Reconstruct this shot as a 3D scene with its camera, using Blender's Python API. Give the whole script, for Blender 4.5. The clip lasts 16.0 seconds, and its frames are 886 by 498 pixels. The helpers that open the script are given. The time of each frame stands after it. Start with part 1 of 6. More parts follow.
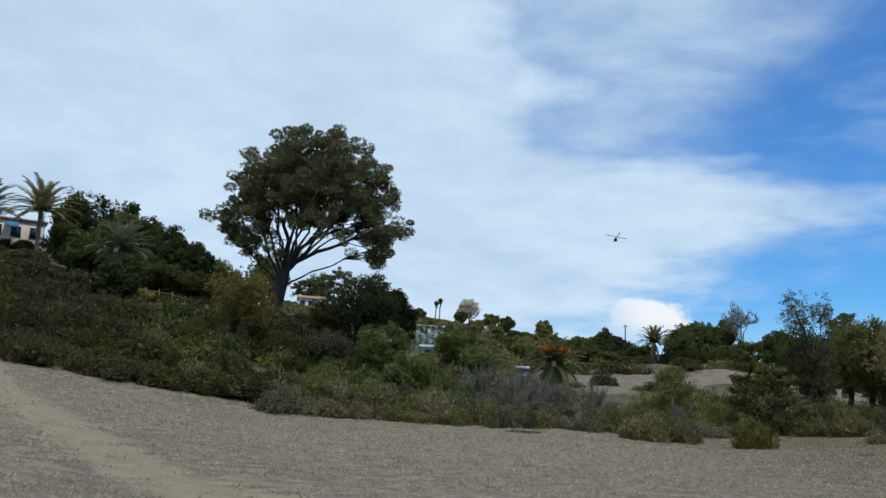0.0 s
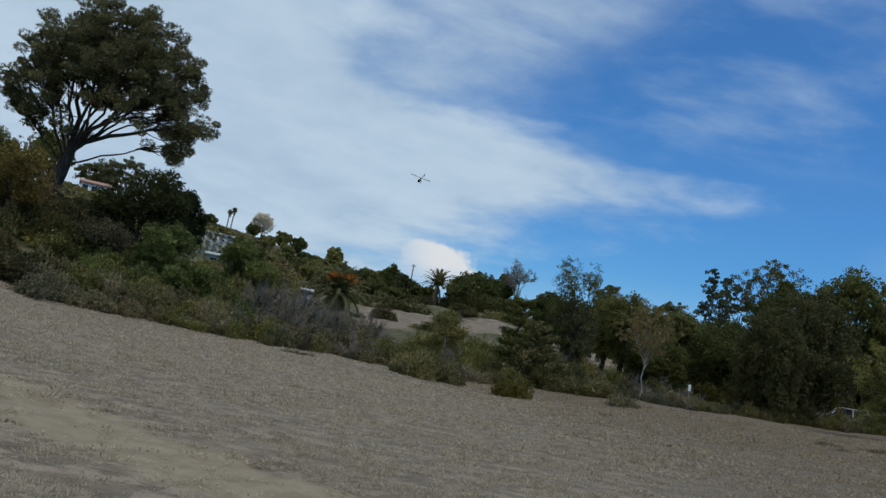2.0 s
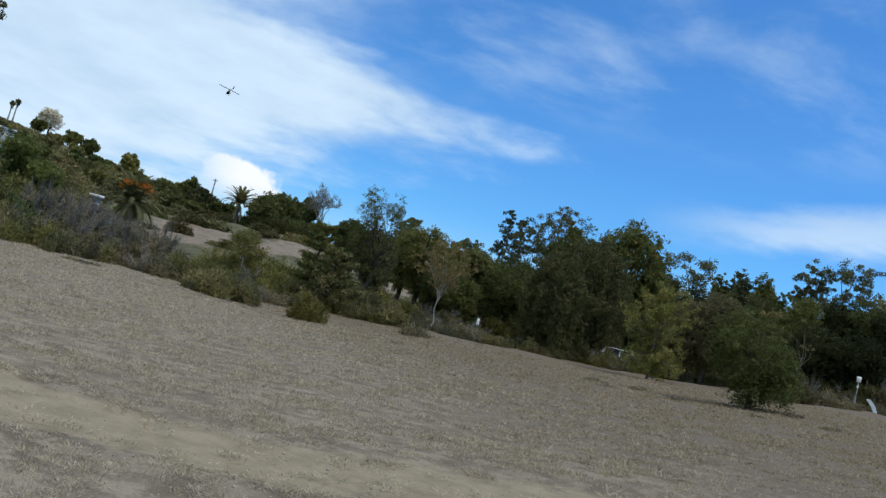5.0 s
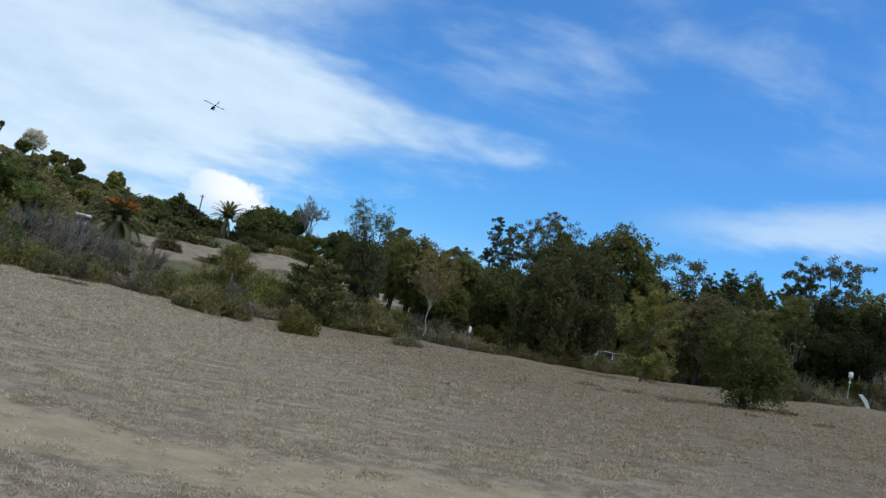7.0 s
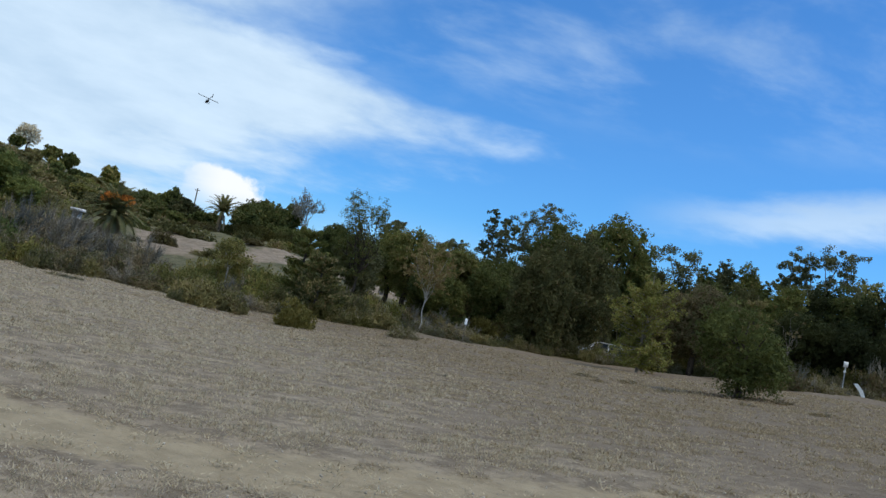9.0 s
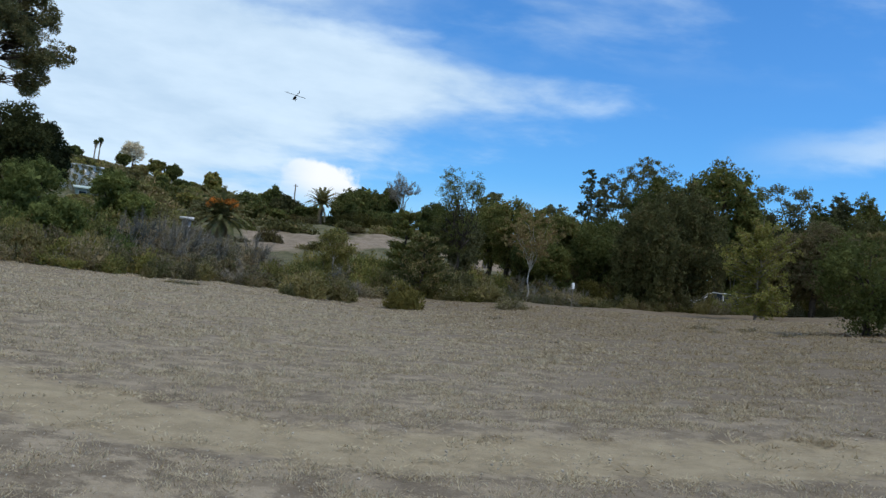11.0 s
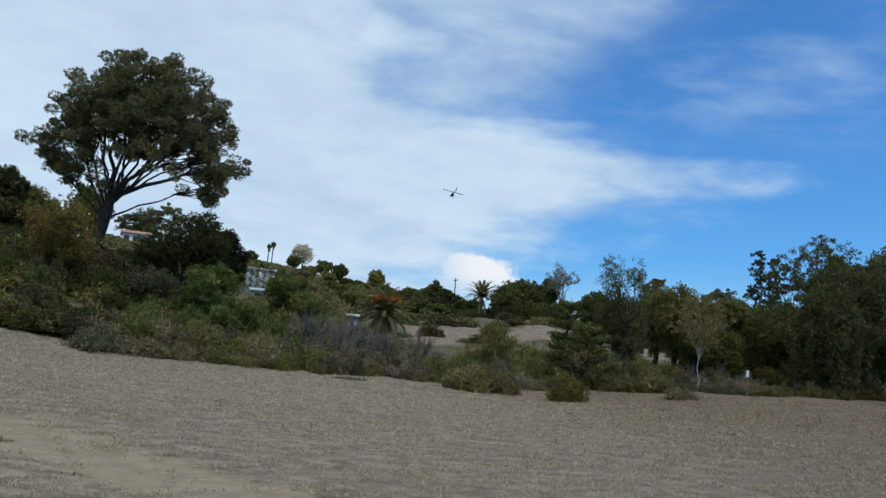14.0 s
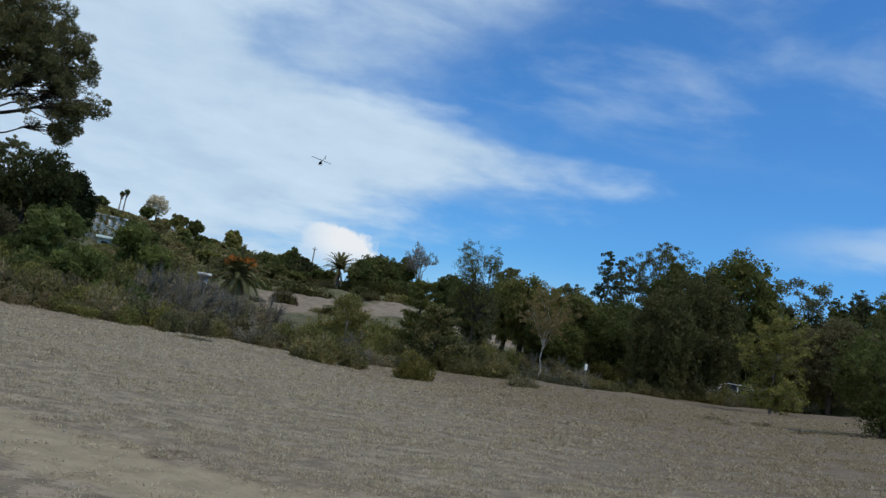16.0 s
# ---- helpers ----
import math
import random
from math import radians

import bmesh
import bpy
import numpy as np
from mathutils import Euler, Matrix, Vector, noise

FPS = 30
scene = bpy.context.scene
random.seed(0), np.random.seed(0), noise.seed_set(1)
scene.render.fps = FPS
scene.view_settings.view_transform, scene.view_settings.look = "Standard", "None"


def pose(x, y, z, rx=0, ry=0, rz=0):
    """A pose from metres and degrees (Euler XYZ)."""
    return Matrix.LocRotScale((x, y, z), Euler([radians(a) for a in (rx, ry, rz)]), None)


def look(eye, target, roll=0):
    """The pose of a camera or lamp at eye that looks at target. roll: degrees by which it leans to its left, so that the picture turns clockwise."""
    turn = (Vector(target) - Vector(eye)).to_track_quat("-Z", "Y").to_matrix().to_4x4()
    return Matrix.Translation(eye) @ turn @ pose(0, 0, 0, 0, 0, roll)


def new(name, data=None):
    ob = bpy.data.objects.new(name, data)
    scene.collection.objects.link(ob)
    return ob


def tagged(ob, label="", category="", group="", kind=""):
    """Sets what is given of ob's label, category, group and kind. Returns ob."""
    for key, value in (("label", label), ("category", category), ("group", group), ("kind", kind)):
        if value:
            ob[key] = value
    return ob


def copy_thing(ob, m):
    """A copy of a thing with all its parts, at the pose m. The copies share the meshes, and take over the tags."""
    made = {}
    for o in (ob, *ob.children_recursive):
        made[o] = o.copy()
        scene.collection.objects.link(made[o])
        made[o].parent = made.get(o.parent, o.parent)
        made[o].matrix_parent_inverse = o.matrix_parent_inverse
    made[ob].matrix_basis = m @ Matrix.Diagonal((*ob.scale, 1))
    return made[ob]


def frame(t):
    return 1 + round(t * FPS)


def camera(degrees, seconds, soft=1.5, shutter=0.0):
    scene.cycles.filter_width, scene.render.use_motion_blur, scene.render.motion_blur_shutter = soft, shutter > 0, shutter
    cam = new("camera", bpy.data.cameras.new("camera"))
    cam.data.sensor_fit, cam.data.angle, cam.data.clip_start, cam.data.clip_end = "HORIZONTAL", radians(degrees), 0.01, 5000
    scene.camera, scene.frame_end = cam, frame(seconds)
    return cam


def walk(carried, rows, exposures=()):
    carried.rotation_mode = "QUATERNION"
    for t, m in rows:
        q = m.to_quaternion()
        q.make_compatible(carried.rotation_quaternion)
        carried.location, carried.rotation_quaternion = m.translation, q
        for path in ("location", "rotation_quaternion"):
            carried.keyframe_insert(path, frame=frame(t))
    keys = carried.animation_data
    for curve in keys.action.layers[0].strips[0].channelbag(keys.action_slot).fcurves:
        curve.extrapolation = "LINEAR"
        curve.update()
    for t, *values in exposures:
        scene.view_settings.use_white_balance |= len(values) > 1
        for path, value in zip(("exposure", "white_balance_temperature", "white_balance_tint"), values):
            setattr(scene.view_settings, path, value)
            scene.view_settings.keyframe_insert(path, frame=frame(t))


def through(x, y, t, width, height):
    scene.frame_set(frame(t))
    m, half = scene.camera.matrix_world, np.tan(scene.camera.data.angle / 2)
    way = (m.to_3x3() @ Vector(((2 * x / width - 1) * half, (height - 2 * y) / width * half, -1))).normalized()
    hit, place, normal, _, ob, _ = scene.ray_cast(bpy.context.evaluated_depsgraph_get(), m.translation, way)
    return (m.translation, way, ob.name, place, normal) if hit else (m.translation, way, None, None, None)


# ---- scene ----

# ---------------------------------------------------------------- camera
EYE = 1.65
cam = camera(54.0, 16.0, soft=1.45)
# seconds, heading, pitch, lean of a viewer who stands and turns
TURNS_A = [
    (0.0, 8.99, 10.20, 2.60), (0.5, 6.20, 9.72, 3.98), (1.0, 2.56, 8.19, 5.46), (1.5, -1.57, 7.43, 8.74),
    (2.0, -4.78, 6.97, 10.51), (2.5, -7.27, 6.47, 12.01), (3.0, -9.33, 5.71, 12.96), (3.5, -11.62, 4.45, 11.75),
    (4.0, -14.19, 4.60, 12.36), (4.5, -16.44, 4.62, 13.10), (5.0, -18.42, 4.99, 14.01), (5.2, -19.27, 5.30, 14.41),
    (7.3, -18.84, 6.11, 12.04), (7.5, -18.66, 6.99, 12.36), (8.0, -18.85, 7.14, 12.17), (8.5, -18.85, 6.40, 11.98),
    (8.7, -19.35, 5.79, 11.76),
]
TURNS_B = [
    (10.8, -14.78, 2.76, 7.54), (11.0, -13.09, 2.47, 5.84), (11.5, -5.05, 2.54, 0.84), (12.0, -0.05, 4.73, 0.12),
    (12.5, 2.56, 6.65, 0.79), (13.0, 2.35, 7.41, 2.48), (13.5, 0.29, 7.45, 3.97), (14.0, -2.08, 7.51, 4.67),
    (14.5, -4.18, 7.07, 5.35), (15.0, -6.95, 6.78, 6.61), (15.5, -9.38, 7.08, 8.42), (16.0, -11.39, 7.01, 9.63),
]
walk(cam, [(t, pose(0, 0, EYE, 90 + pitch, 0, yaw) @ pose(0, 0, 0, 0, 0, lean)) for t, yaw, pitch, lean in TURNS_A + TURNS_B],
     exposures=[(0.0, -0.13), (0.5, -0.25), (1.0, -0.40), (2.0, -0.46), (3.0, -0.46), (3.5, -0.32), (4.0, -0.22), (4.5, -0.08), (5.0, 0.0), (11.0, 0.0), (12.0, 0.03), (13.0, -0.15), (14.5, -0.18), (16.0, -0.24)])

# ---------------------------------------------------------------- sky and sun
SUN_HEADING, SUN_HEIGHT = 122.0, 60.0      # degrees clockwise from +y, degrees above the horizon


def link(tree, a, b):
    tree.links.new(a, b)


def math_node(nt, op, a, b=None, c=None, clamp=False):
    n = nt.nodes.new("ShaderNodeMath")
    n.operation, n.use_clamp = op, clamp
    for k, v in enumerate((a, b, c)):
        if v is None:
            continue
        if isinstance(v, (int, float)):
            n.inputs[k].default_value = v
        else:
            nt.links.new(v, n.inputs[k])
    return n.outputs[0]


def smooth(nt, v, lo, hi):
    n = nt.nodes.new("ShaderNodeMapRange")
    n.interpolation_type = "SMOOTHSTEP"
    nt.links.new(v, n.inputs["Value"])
    n.inputs["From Min"].default_value, n.inputs["From Max"].default_value = lo, hi
    return n.outputs["Result"]


def noise_node(nt, vec, scale, detail=4.0, rough=0.55, distort=0.0):
    n = nt.nodes.new("ShaderNodeTexNoise")
    n.inputs["Scale"].default_value, n.inputs["Detail"].default_value = scale, detail
    n.inputs["Roughness"].default_value, n.inputs["Distortion"].default_value = rough, distort
    if vec is not None:
        nt.links.new(vec, n.inputs["Vector"])
    return n.outputs["Fac"]


def mix_colour(nt, fac, a, b, mode="MIX"):
    n = nt.nodes.new("ShaderNodeMix")
    n.data_type, n.blend_type = "RGBA", mode
    for sock, v in ((n.inputs[0], fac), (n.inputs[6], a), (n.inputs[7], b)):
        if isinstance(v, (int, float)):
            sock.default_value = v
        elif isinstance(v, (tuple, list)):
            sock.default_value = (*v[:3], 1.0)
        else:
            nt.links.new(v, sock)
    return n.outputs[2]


def make_world():
    w = bpy.data.worlds.new("sky")
    scene.world = w
    w.use_nodes = True
    nt = w.node_tree
    nt.nodes.clear()
    out = nt.nodes.new("ShaderNodeOutputWorld")
    bg = nt.nodes.new("ShaderNodeBackground")
    link(nt, bg.outputs[0], out.inputs[0])
    sky = nt.nodes.new("ShaderNodeTexSky")
    sky.sky_type, sky.sun_disc = "NISHITA", False
    sky.sun_elevation, sky.sun_rotation = radians(SUN_HEIGHT), radians(SUN_HEADING)
    sky.air_density, sky.dust_density, sky.ozone_density = 1.0, 0.3, 3.0
    tc = nt.nodes.new("ShaderNodeTexCoord").outputs["Generated"]
    sep = nt.nodes.new("ShaderNodeSeparateXYZ")
    link(nt, tc, sep.inputs[0])
    az = math_node(nt, "MULTIPLY", math_node(nt, "ARCTAN2", sep.outputs[0], sep.outputs[1]), 57.2958)
    el = math_node(nt, "MULTIPLY", math_node(nt, "ARCSINE", sep.outputs[2]), 57.2958)
    # plane of the cloud layer, so that the wisps shorten towards the horizon
    zc = math_node(nt, "ADD", math_node(nt, "MAXIMUM", sep.outputs[2], 0.0), 0.16)
    com = nt.nodes.new("ShaderNodeCombineXYZ")
    link(nt, math_node(nt, "DIVIDE", sep.outputs[0], zc), com.inputs[0])
    link(nt, math_node(nt, "DIVIDE", sep.outputs[1], zc), com.inputs[1])
    layer = com.outputs[0]
    big = noise_node(nt, layer, 1.1, 5, 0.55, 0.2)
    fine = noise_node(nt, layer, 2.6, 6, 0.6, 0.15)
    wob = math_node(nt, "ADD", math_node(nt, "MULTIPLY", math_node(nt, "SUBTRACT", big, 0.5), 15.0),
                    math_node(nt, "MULTIPLY", math_node(nt, "SUBTRACT", fine, 0.5), 20.0))
    # heading of the cloud bank's edge against height
    ramp = nt.nodes.new("ShaderNodeValToRGB")
    cr = ramp.color_ramp
    cr.interpolation = "EASE"
    stops = ((0.0, 1), (5.5, 4), (7, 6.5), (9, 10), (11, 15), (12.6, 19.5), (13.8, 19.5), (14.8, 13), (15.6, 8), (17, 4), (20, 1), (25, -3), (40, -10))
    while len(cr.elements) < len(stops):
        cr.elements.new(0.5)
    for e, (h, a) in zip(cr.elements, stops):
        e.position = h / 40
        v = (a + 30) / 60
        e.color = (v, v, v, 1)
    link(nt, math_node(nt, "DIVIDE", el, 40.0), ramp.inputs[0])
    edge = math_node(nt, "SUBTRACT", math_node(nt, "MULTIPLY", ramp.outputs[0], 60.0), 30.0)
    bank = smooth(nt, math_node(nt, "ADD", math_node(nt, "SUBTRACT", edge, az), wob), -6.5, 8.5)
    # thin high cloud to the right of the bank, in ragged streaks
    drawn = nt.nodes.new("ShaderNodeMapping")
    drawn.inputs["Rotation"].default_value[2] = radians(28)
    drawn.inputs["Scale"].default_value = (1.0, 1.35, 1.0)
    link(nt, layer, drawn.inputs[0])
    wisp = noise_node(nt, drawn.outputs[0], 2.1, 6, 0.58, 0.2)
    cirrus = math_node(nt, "MULTIPLY", smooth(nt, wisp, 0.40, 0.80), smooth(nt, el, 13.0, 19.0))
    thin = math_node(nt, "SUBTRACT", 0.66, math_node(nt, "MULTIPLY", smooth(nt, az, 2.0, 36.0), 0.08))
    cirrus = math_node(nt, "MULTIPLY", cirrus, thin)
    # pale veil between the bank and the open blue
    past = math_node(nt, "SUBTRACT", az, math_node(nt, "ADD", 5.7, math_node(nt, "MULTIPLY", math_node(nt, "SUBTRACT", el, 14.3), 1.3)))
    past = math_node(nt, "ADD", past, math_node(nt, "MULTIPLY", math_node(nt, "SUBTRACT", 0.5, fine), 14.0))
    veil = math_node(nt, "MULTIPLY", math_node(nt, "SUBTRACT", 1.0, smooth(nt, past, -8.0, 3.0)), smooth(nt, el, 13.0, 16.0))
    veil = math_node(nt, "MULTIPLY", veil, math_node(nt, "ADD", 0.34, math_node(nt, "MULTIPLY", smooth(nt, wisp, 0.3, 0.68), 0.52)))
    cirrus = math_node(nt, "MAXIMUM", cirrus, veil)
    streak = math_node(nt, "SUBTRACT", el, math_node(nt, "ADD", 10.9, math_node(nt, "MULTIPLY", math_node(nt, "SUBTRACT", az, 40.0), 0.13)))
    streak = math_node(nt, "ABSOLUTE", math_node(nt, "ADD", streak, math_node(nt, "MULTIPLY", math_node(nt, "SUBTRACT", fine, 0.5), 3.0)))
    streak = math_node(nt, "SUBTRACT", 1.0, smooth(nt, streak, 0.1, 1.9))
    streak = math_node(nt, "MULTIPLY", math_node(nt, "MULTIPLY", streak, smooth(nt, az, 29.0, 42.0)), 0.75)
    # one heaped cloud low over the hill
    heap_n = noise_node(nt, tc, 26.0, 5, 0.55)
    hx = math_node(nt, "DIVIDE", math_node(nt, "SUBTRACT", az, 4.5), 3.3)
    hy = math_node(nt, "DIVIDE", math_node(nt, "SUBTRACT", el, 5.5), 2.2)
    hr = math_node(nt, "ADD", math_node(nt, "MULTIPLY", hx, hx), math_node(nt, "MULTIPLY", hy, hy))
    heap = math_node(nt, "SUBTRACT", 1.0, smooth(nt, math_node(nt, "ADD", hr, math_node(nt, "MULTIPLY", heap_n, 1.5)), 1.3, 1.62))
    heap = math_node(nt, "MULTIPLY", heap, math_node(nt, "MULTIPLY", smooth(nt, az, 0.6, 4.6), smooth(nt, el, 3.6, 6.2)))
    low = math_node(nt, "MULTIPLY", math_node(nt, "SUBTRACT", 1.0, smooth(nt, el, 2.5, 8.0)), 0.36)
    cover = math_node(nt, "MAXIMUM", math_node(nt, "MAXIMUM", bank, cirrus), math_node(nt, "MAXIMUM", streak, low))
    cover = math_node(nt, "MULTIPLY", cover, 0.94)
    shade = math_node(nt, "ADD", math_node(nt, "MULTIPLY", big, 0.5), math_node(nt, "MULTIPLY", fine, 0.5))
    cloud = mix_colour(nt, smooth(nt, shade, 0.33, 0.66), (5.45, 7.2, 9.05), (7.2, 8.9, 10.5))
    blue = mix_colour(nt, 1.0, sky.outputs[0], (0.51, 1.09, 1.63), "MULTIPLY")
    col = mix_colour(nt, cover, blue, cloud)
    col = mix_colour(nt, heap, col, (9.6, 10.0, 10.4))
    link(nt, col, bg.inputs[0])
    bg.inputs[1].default_value = 0.10


make_world()
sun_data = bpy.data.lights.new("sun", "SUN")
sun_data.energy, sun_data.angle, sun_data.color = 2.2, radians(3.0), (1.0, 0.94, 0.85)
sun = new("sun", sun_data)
_a, _e = radians(SUN_HEADING), radians(SUN_HEIGHT)
sun.matrix_world = look((0, 0, 60), (-math.sin(_a) * math.cos(_e) * 50, -math.cos(_a) * math.cos(_e) * 50, 60 - math.sin(_e) * 50))


# ---------------------------------------------------------------- materials
def base_mat(name, rough=0.8):
    m = bpy.data.materials.new(name)
    m.use_nodes = True
    nt = m.node_tree
    b = nt.nodes["Principled BSDF"]
    b.inputs["Roughness"].default_value = rough
    b.inputs["Specular IOR Level"].default_value = 0.25
    return m, nt, b


def obj_coord(nt):
    return nt.nodes.new("ShaderNodeTexCoord").outputs["Object"]


def bump(nt, b, height, strength, dist):
    n = nt.nodes.new("ShaderNodeBump")
    n.inputs["Strength"].default_value, n.inputs["Distance"].default_value = strength, dist
    nt.links.new(height, n.inputs["Height"])
    nt.links.new(n.outputs[0], b.inputs["Normal"])


def leaf_mat(name, dark, light, accent=None, share=0.12, through=0.32, patch_scale=0.8, patch_weight=0.5):
    """Leaves: every leaf its own shade, patches of lighter growth, some light through the blade."""
    m, nt, b = base_mat(name, 0.8)
    b.inputs["Specular IOR Level"].default_value = 0.1
    geo = nt.nodes.new("ShaderNodeNewGeometry")
    rnd = geo.outputs["Random Per Island"]
    patch = noise_node(nt, obj_coord(nt), patch_scale, 3, 0.6)
    grown = math_node(nt, "MULTIPLY", smooth(nt, patch, 0.32, 0.68), patch_weight)
    fac = math_node(nt, "ADD", math_node(nt, "MULTIPLY", rnd, 1.05 - patch_weight), grown, clamp=True)
    col = mix_colour(nt, fac, dark, light)
    if accent:
        pick = math_node(nt, "ADD", math_node(nt, "FRACT", math_node(nt, "MULTIPLY", rnd, 7.13)), math_node(nt, "MULTIPLY", math_node(nt, "SUBTRACT", patch, 0.5), 0.9))
        col = mix_colour(nt, math_node(nt, "GREATER_THAN", pick, 1.0 - share), col, accent)
    info = nt.nodes.new("ShaderNodeObjectInfo")
    col = mix_colour(nt, 1.0, col, mix_colour(nt, info.outputs["Random"], (0.64, 0.70, 0.70), (1.34, 1.25, 1.08)), "MULTIPLY")
    nt.links.new(col, b.inputs["Base Color"])
    tr = nt.nodes.new("ShaderNodeBsdfTranslucent")
    nt.links.new(col, tr.inputs[0])
    mx = nt.nodes.new("ShaderNodeMixShader")
    mx.inputs[0].default_value = through
    nt.links.new(b.outputs[0], mx.inputs[1])
    nt.links.new(tr.outputs[0], mx.inputs[2])
    nt.links.new(mx.outputs[0], nt.nodes["Material Output"].inputs[0])
    return m


def bark_mat(name, dark, light, scale=6.0):
    m, nt, b = base_mat(name, 0.9)
    co = nt.nodes.new("ShaderNodeMapping")
    co.inputs["Scale"].default_value = (1, 1, 0.25)
    nt.links.new(obj_coord(nt), co.inputs[0])
    n = noise_node(nt, co.outputs[0], scale, 6, 0.65)
    nt.links.new(mix_colour(nt, smooth(nt, n, 0.35, 0.65), dark, light), b.inputs["Base Color"])
    bump(nt, b, n, 0.6, 0.05)
    return m


def plain_mat(name, a, c, rough=0.7, scale=3.0, metal=0.0):
    m, nt, b = base_mat(name, rough)
    co = obj_coord(nt)
    n = math_node(nt, "ADD", math_node(nt, "MULTIPLY", noise_node(nt, co, scale, 4), 0.6), math_node(nt, "MULTIPLY", noise_node(nt, co, scale * 9, 3), 0.4))
    nt.links.new(mix_colour(nt, smooth(nt, n, 0.35, 0.65), a, c), b.inputs["Base Color"])
    b.inputs["Metallic"].default_value = metal
    return m


def ground_mat():
    m, nt, b = base_mat("dry_ground", 0.95)
    co = obj_coord(nt)
    tr = nt.nodes.new("ShaderNodeAttribute")
    tr.attribute_name = "track"
    fd = nt.nodes.new("ShaderNodeAttribute")
    fd.attribute_name = "meadow"
    wide = noise_node(nt, co, 0.16, 5, 0.6)
    mid = noise_node(nt, co, 1.1, 5, 0.65)
    fine = noise_node(nt, co, 7.0, 6, 0.75)
    speck = noise_node(nt, co, 38.0, 3, 0.7)
    clod = noise_node(nt, co, 2.1, 6, 0.72)
    straw = mix_colour(nt, smooth(nt, clod, 0.42, 0.58), (0.140, 0.110, 0.075), (0.301, 0.245, 0.171))
    straw = mix_colour(nt, math_node(nt, "MULTIPLY", smooth(nt, mid, 0.45, 0.62), 0.5), straw, (0.270, 0.221, 0.154))
    straw = mix_colour(nt, math_node(nt, "MULTIPLY", smooth(nt, fine, 0.5, 0.68), 0.4), straw, (0.136, 0.105, 0.072))
    straw = mix_colour(nt, math_node(nt, "MULTIPLY", smooth(nt, speck, 0.54, 0.68), 0.4), straw, (0.432, 0.366, 0.262))
    straw = mix_colour(nt, math_node(nt, "MULTIPLY", smooth(nt, wide, 0.5, 0.62), 0.5), straw, (0.181, 0.141, 0.101))
    blotch = noise_node(nt, co, 1.7, 3, 0.6, 0.4)
    straw = mix_colour(nt, math_node(nt, "MULTIPLY", smooth(nt, blotch, 0.44, 0.64), 0.5), straw, (0.136, 0.105, 0.072))
    # meadow colour turns darker and browner towards +x, with a ragged edge
    sep = nt.nodes.new("ShaderNodeSeparateXYZ")
    nt.links.new(co, sep.inputs[0])
    east = math_node(nt, "ADD", sep.outputs[0], math_node(nt, "MULTIPLY", math_node(nt, "SUBTRACT", wide, 0.5), 26.0))
    brown_tone = mix_colour(nt, smooth(nt, fine, 0.4, 0.62), (0.167, 0.130, 0.089), (0.103, 0.079, 0.053))
    straw = mix_colour(nt, math_node(nt, "MULTIPLY", smooth(nt, east, -2.0, 16.0), 0.78), straw, brown_tone)
    dirt = mix_colour(nt, smooth(nt, clod, 0.32, 0.68), (0.236, 0.190, 0.119), (0.322, 0.262, 0.169))
    dirt = mix_colour(nt, math_node(nt, "MULTIPLY", smooth(nt, speck, 0.55, 0.72), 0.5), dirt, (0.400, 0.335, 0.222))
    dirt = mix_colour(nt, math_node(nt, "MULTIPLY", smooth(nt, fine, 0.54, 0.72), 0.5), dirt, (0.196, 0.140, 0.088))
    hill = mix_colour(nt, smooth(nt, mid, 0.38, 0.62), (0.250, 0.196, 0.140), (0.170, 0.132, 0.092))
    green = nt.nodes.new("ShaderNodeAttribute")
    green.attribute_name = "scrub"
    scrub = mix_colour(nt, smooth(nt, mid, 0.4, 0.6), (0.06, 0.062, 0.026), (0.125, 0.11, 0.055))
    cover = math_node(nt, "ADD", green.outputs["Fac"], math_node(nt, "MULTIPLY", math_node(nt, "SUBTRACT", wide, 0.5), 1.6))
    hill = mix_colour(nt, smooth(nt, cover, 0.35, 0.6), hill, scrub)
    worn = math_node(nt, "ADD", tr.outputs["Fac"], math_node(nt, "MULTIPLY", math_node(nt, "SUBTRACT", mid, 0.5), 1.1))
    worn = math_node(nt, "ADD", worn, math_node(nt, "MULTIPLY", math_node(nt, "SUBTRACT", fine, 0.5), 0.7))
    col = mix_colour(nt, fd.outputs["Fac"], hill, straw)
    col = mix_colour(nt, smooth(nt, worn, 0.38, 0.72), col, dirt)
    nt.links.new(col, b.inputs["Base Color"])
    h = math_node(nt, "ADD", math_node(nt, "MULTIPLY", fine, 0.7), math_node(nt, "MULTIPLY", speck, 0.3))
    tuft = noise_node(nt, co, 3.6, 4, 0.6)
    h = math_node(nt, "ADD", h, math_node(nt, "MULTIPLY", math_node(nt, "MULTIPLY", tuft, fd.outputs["Fac"]), 0.9))
    bump(nt, b, h, 0.6, 0.08)
    return m


M_GROUND = ground_mat()
M_GRASS = leaf_mat("dry_grass", (0.385, 0.318, 0.230), (0.654, 0.556, 0.420), (0.350, 0.267, 0.174), 0.06, 0.45, 4.5, 0.85)
M_BROWNGRASS = leaf_mat("brown_stubble", (0.216, 0.177, 0.123), (0.385, 0.329, 0.239), (0.174, 0.132, 0.084), 0.10, 0.45, 4.5, 0.85)
M_PINE = leaf_mat("pine_needles", (0.062, 0.071, 0.036), (0.178, 0.175, 0.087), (0.238, 0.193, 0.101), 0.06, 0.3, 0.9, 0.6)
M_OAK = leaf_mat("oak_leaves", (0.022, 0.029, 0.012), (0.054, 0.063, 0.025))
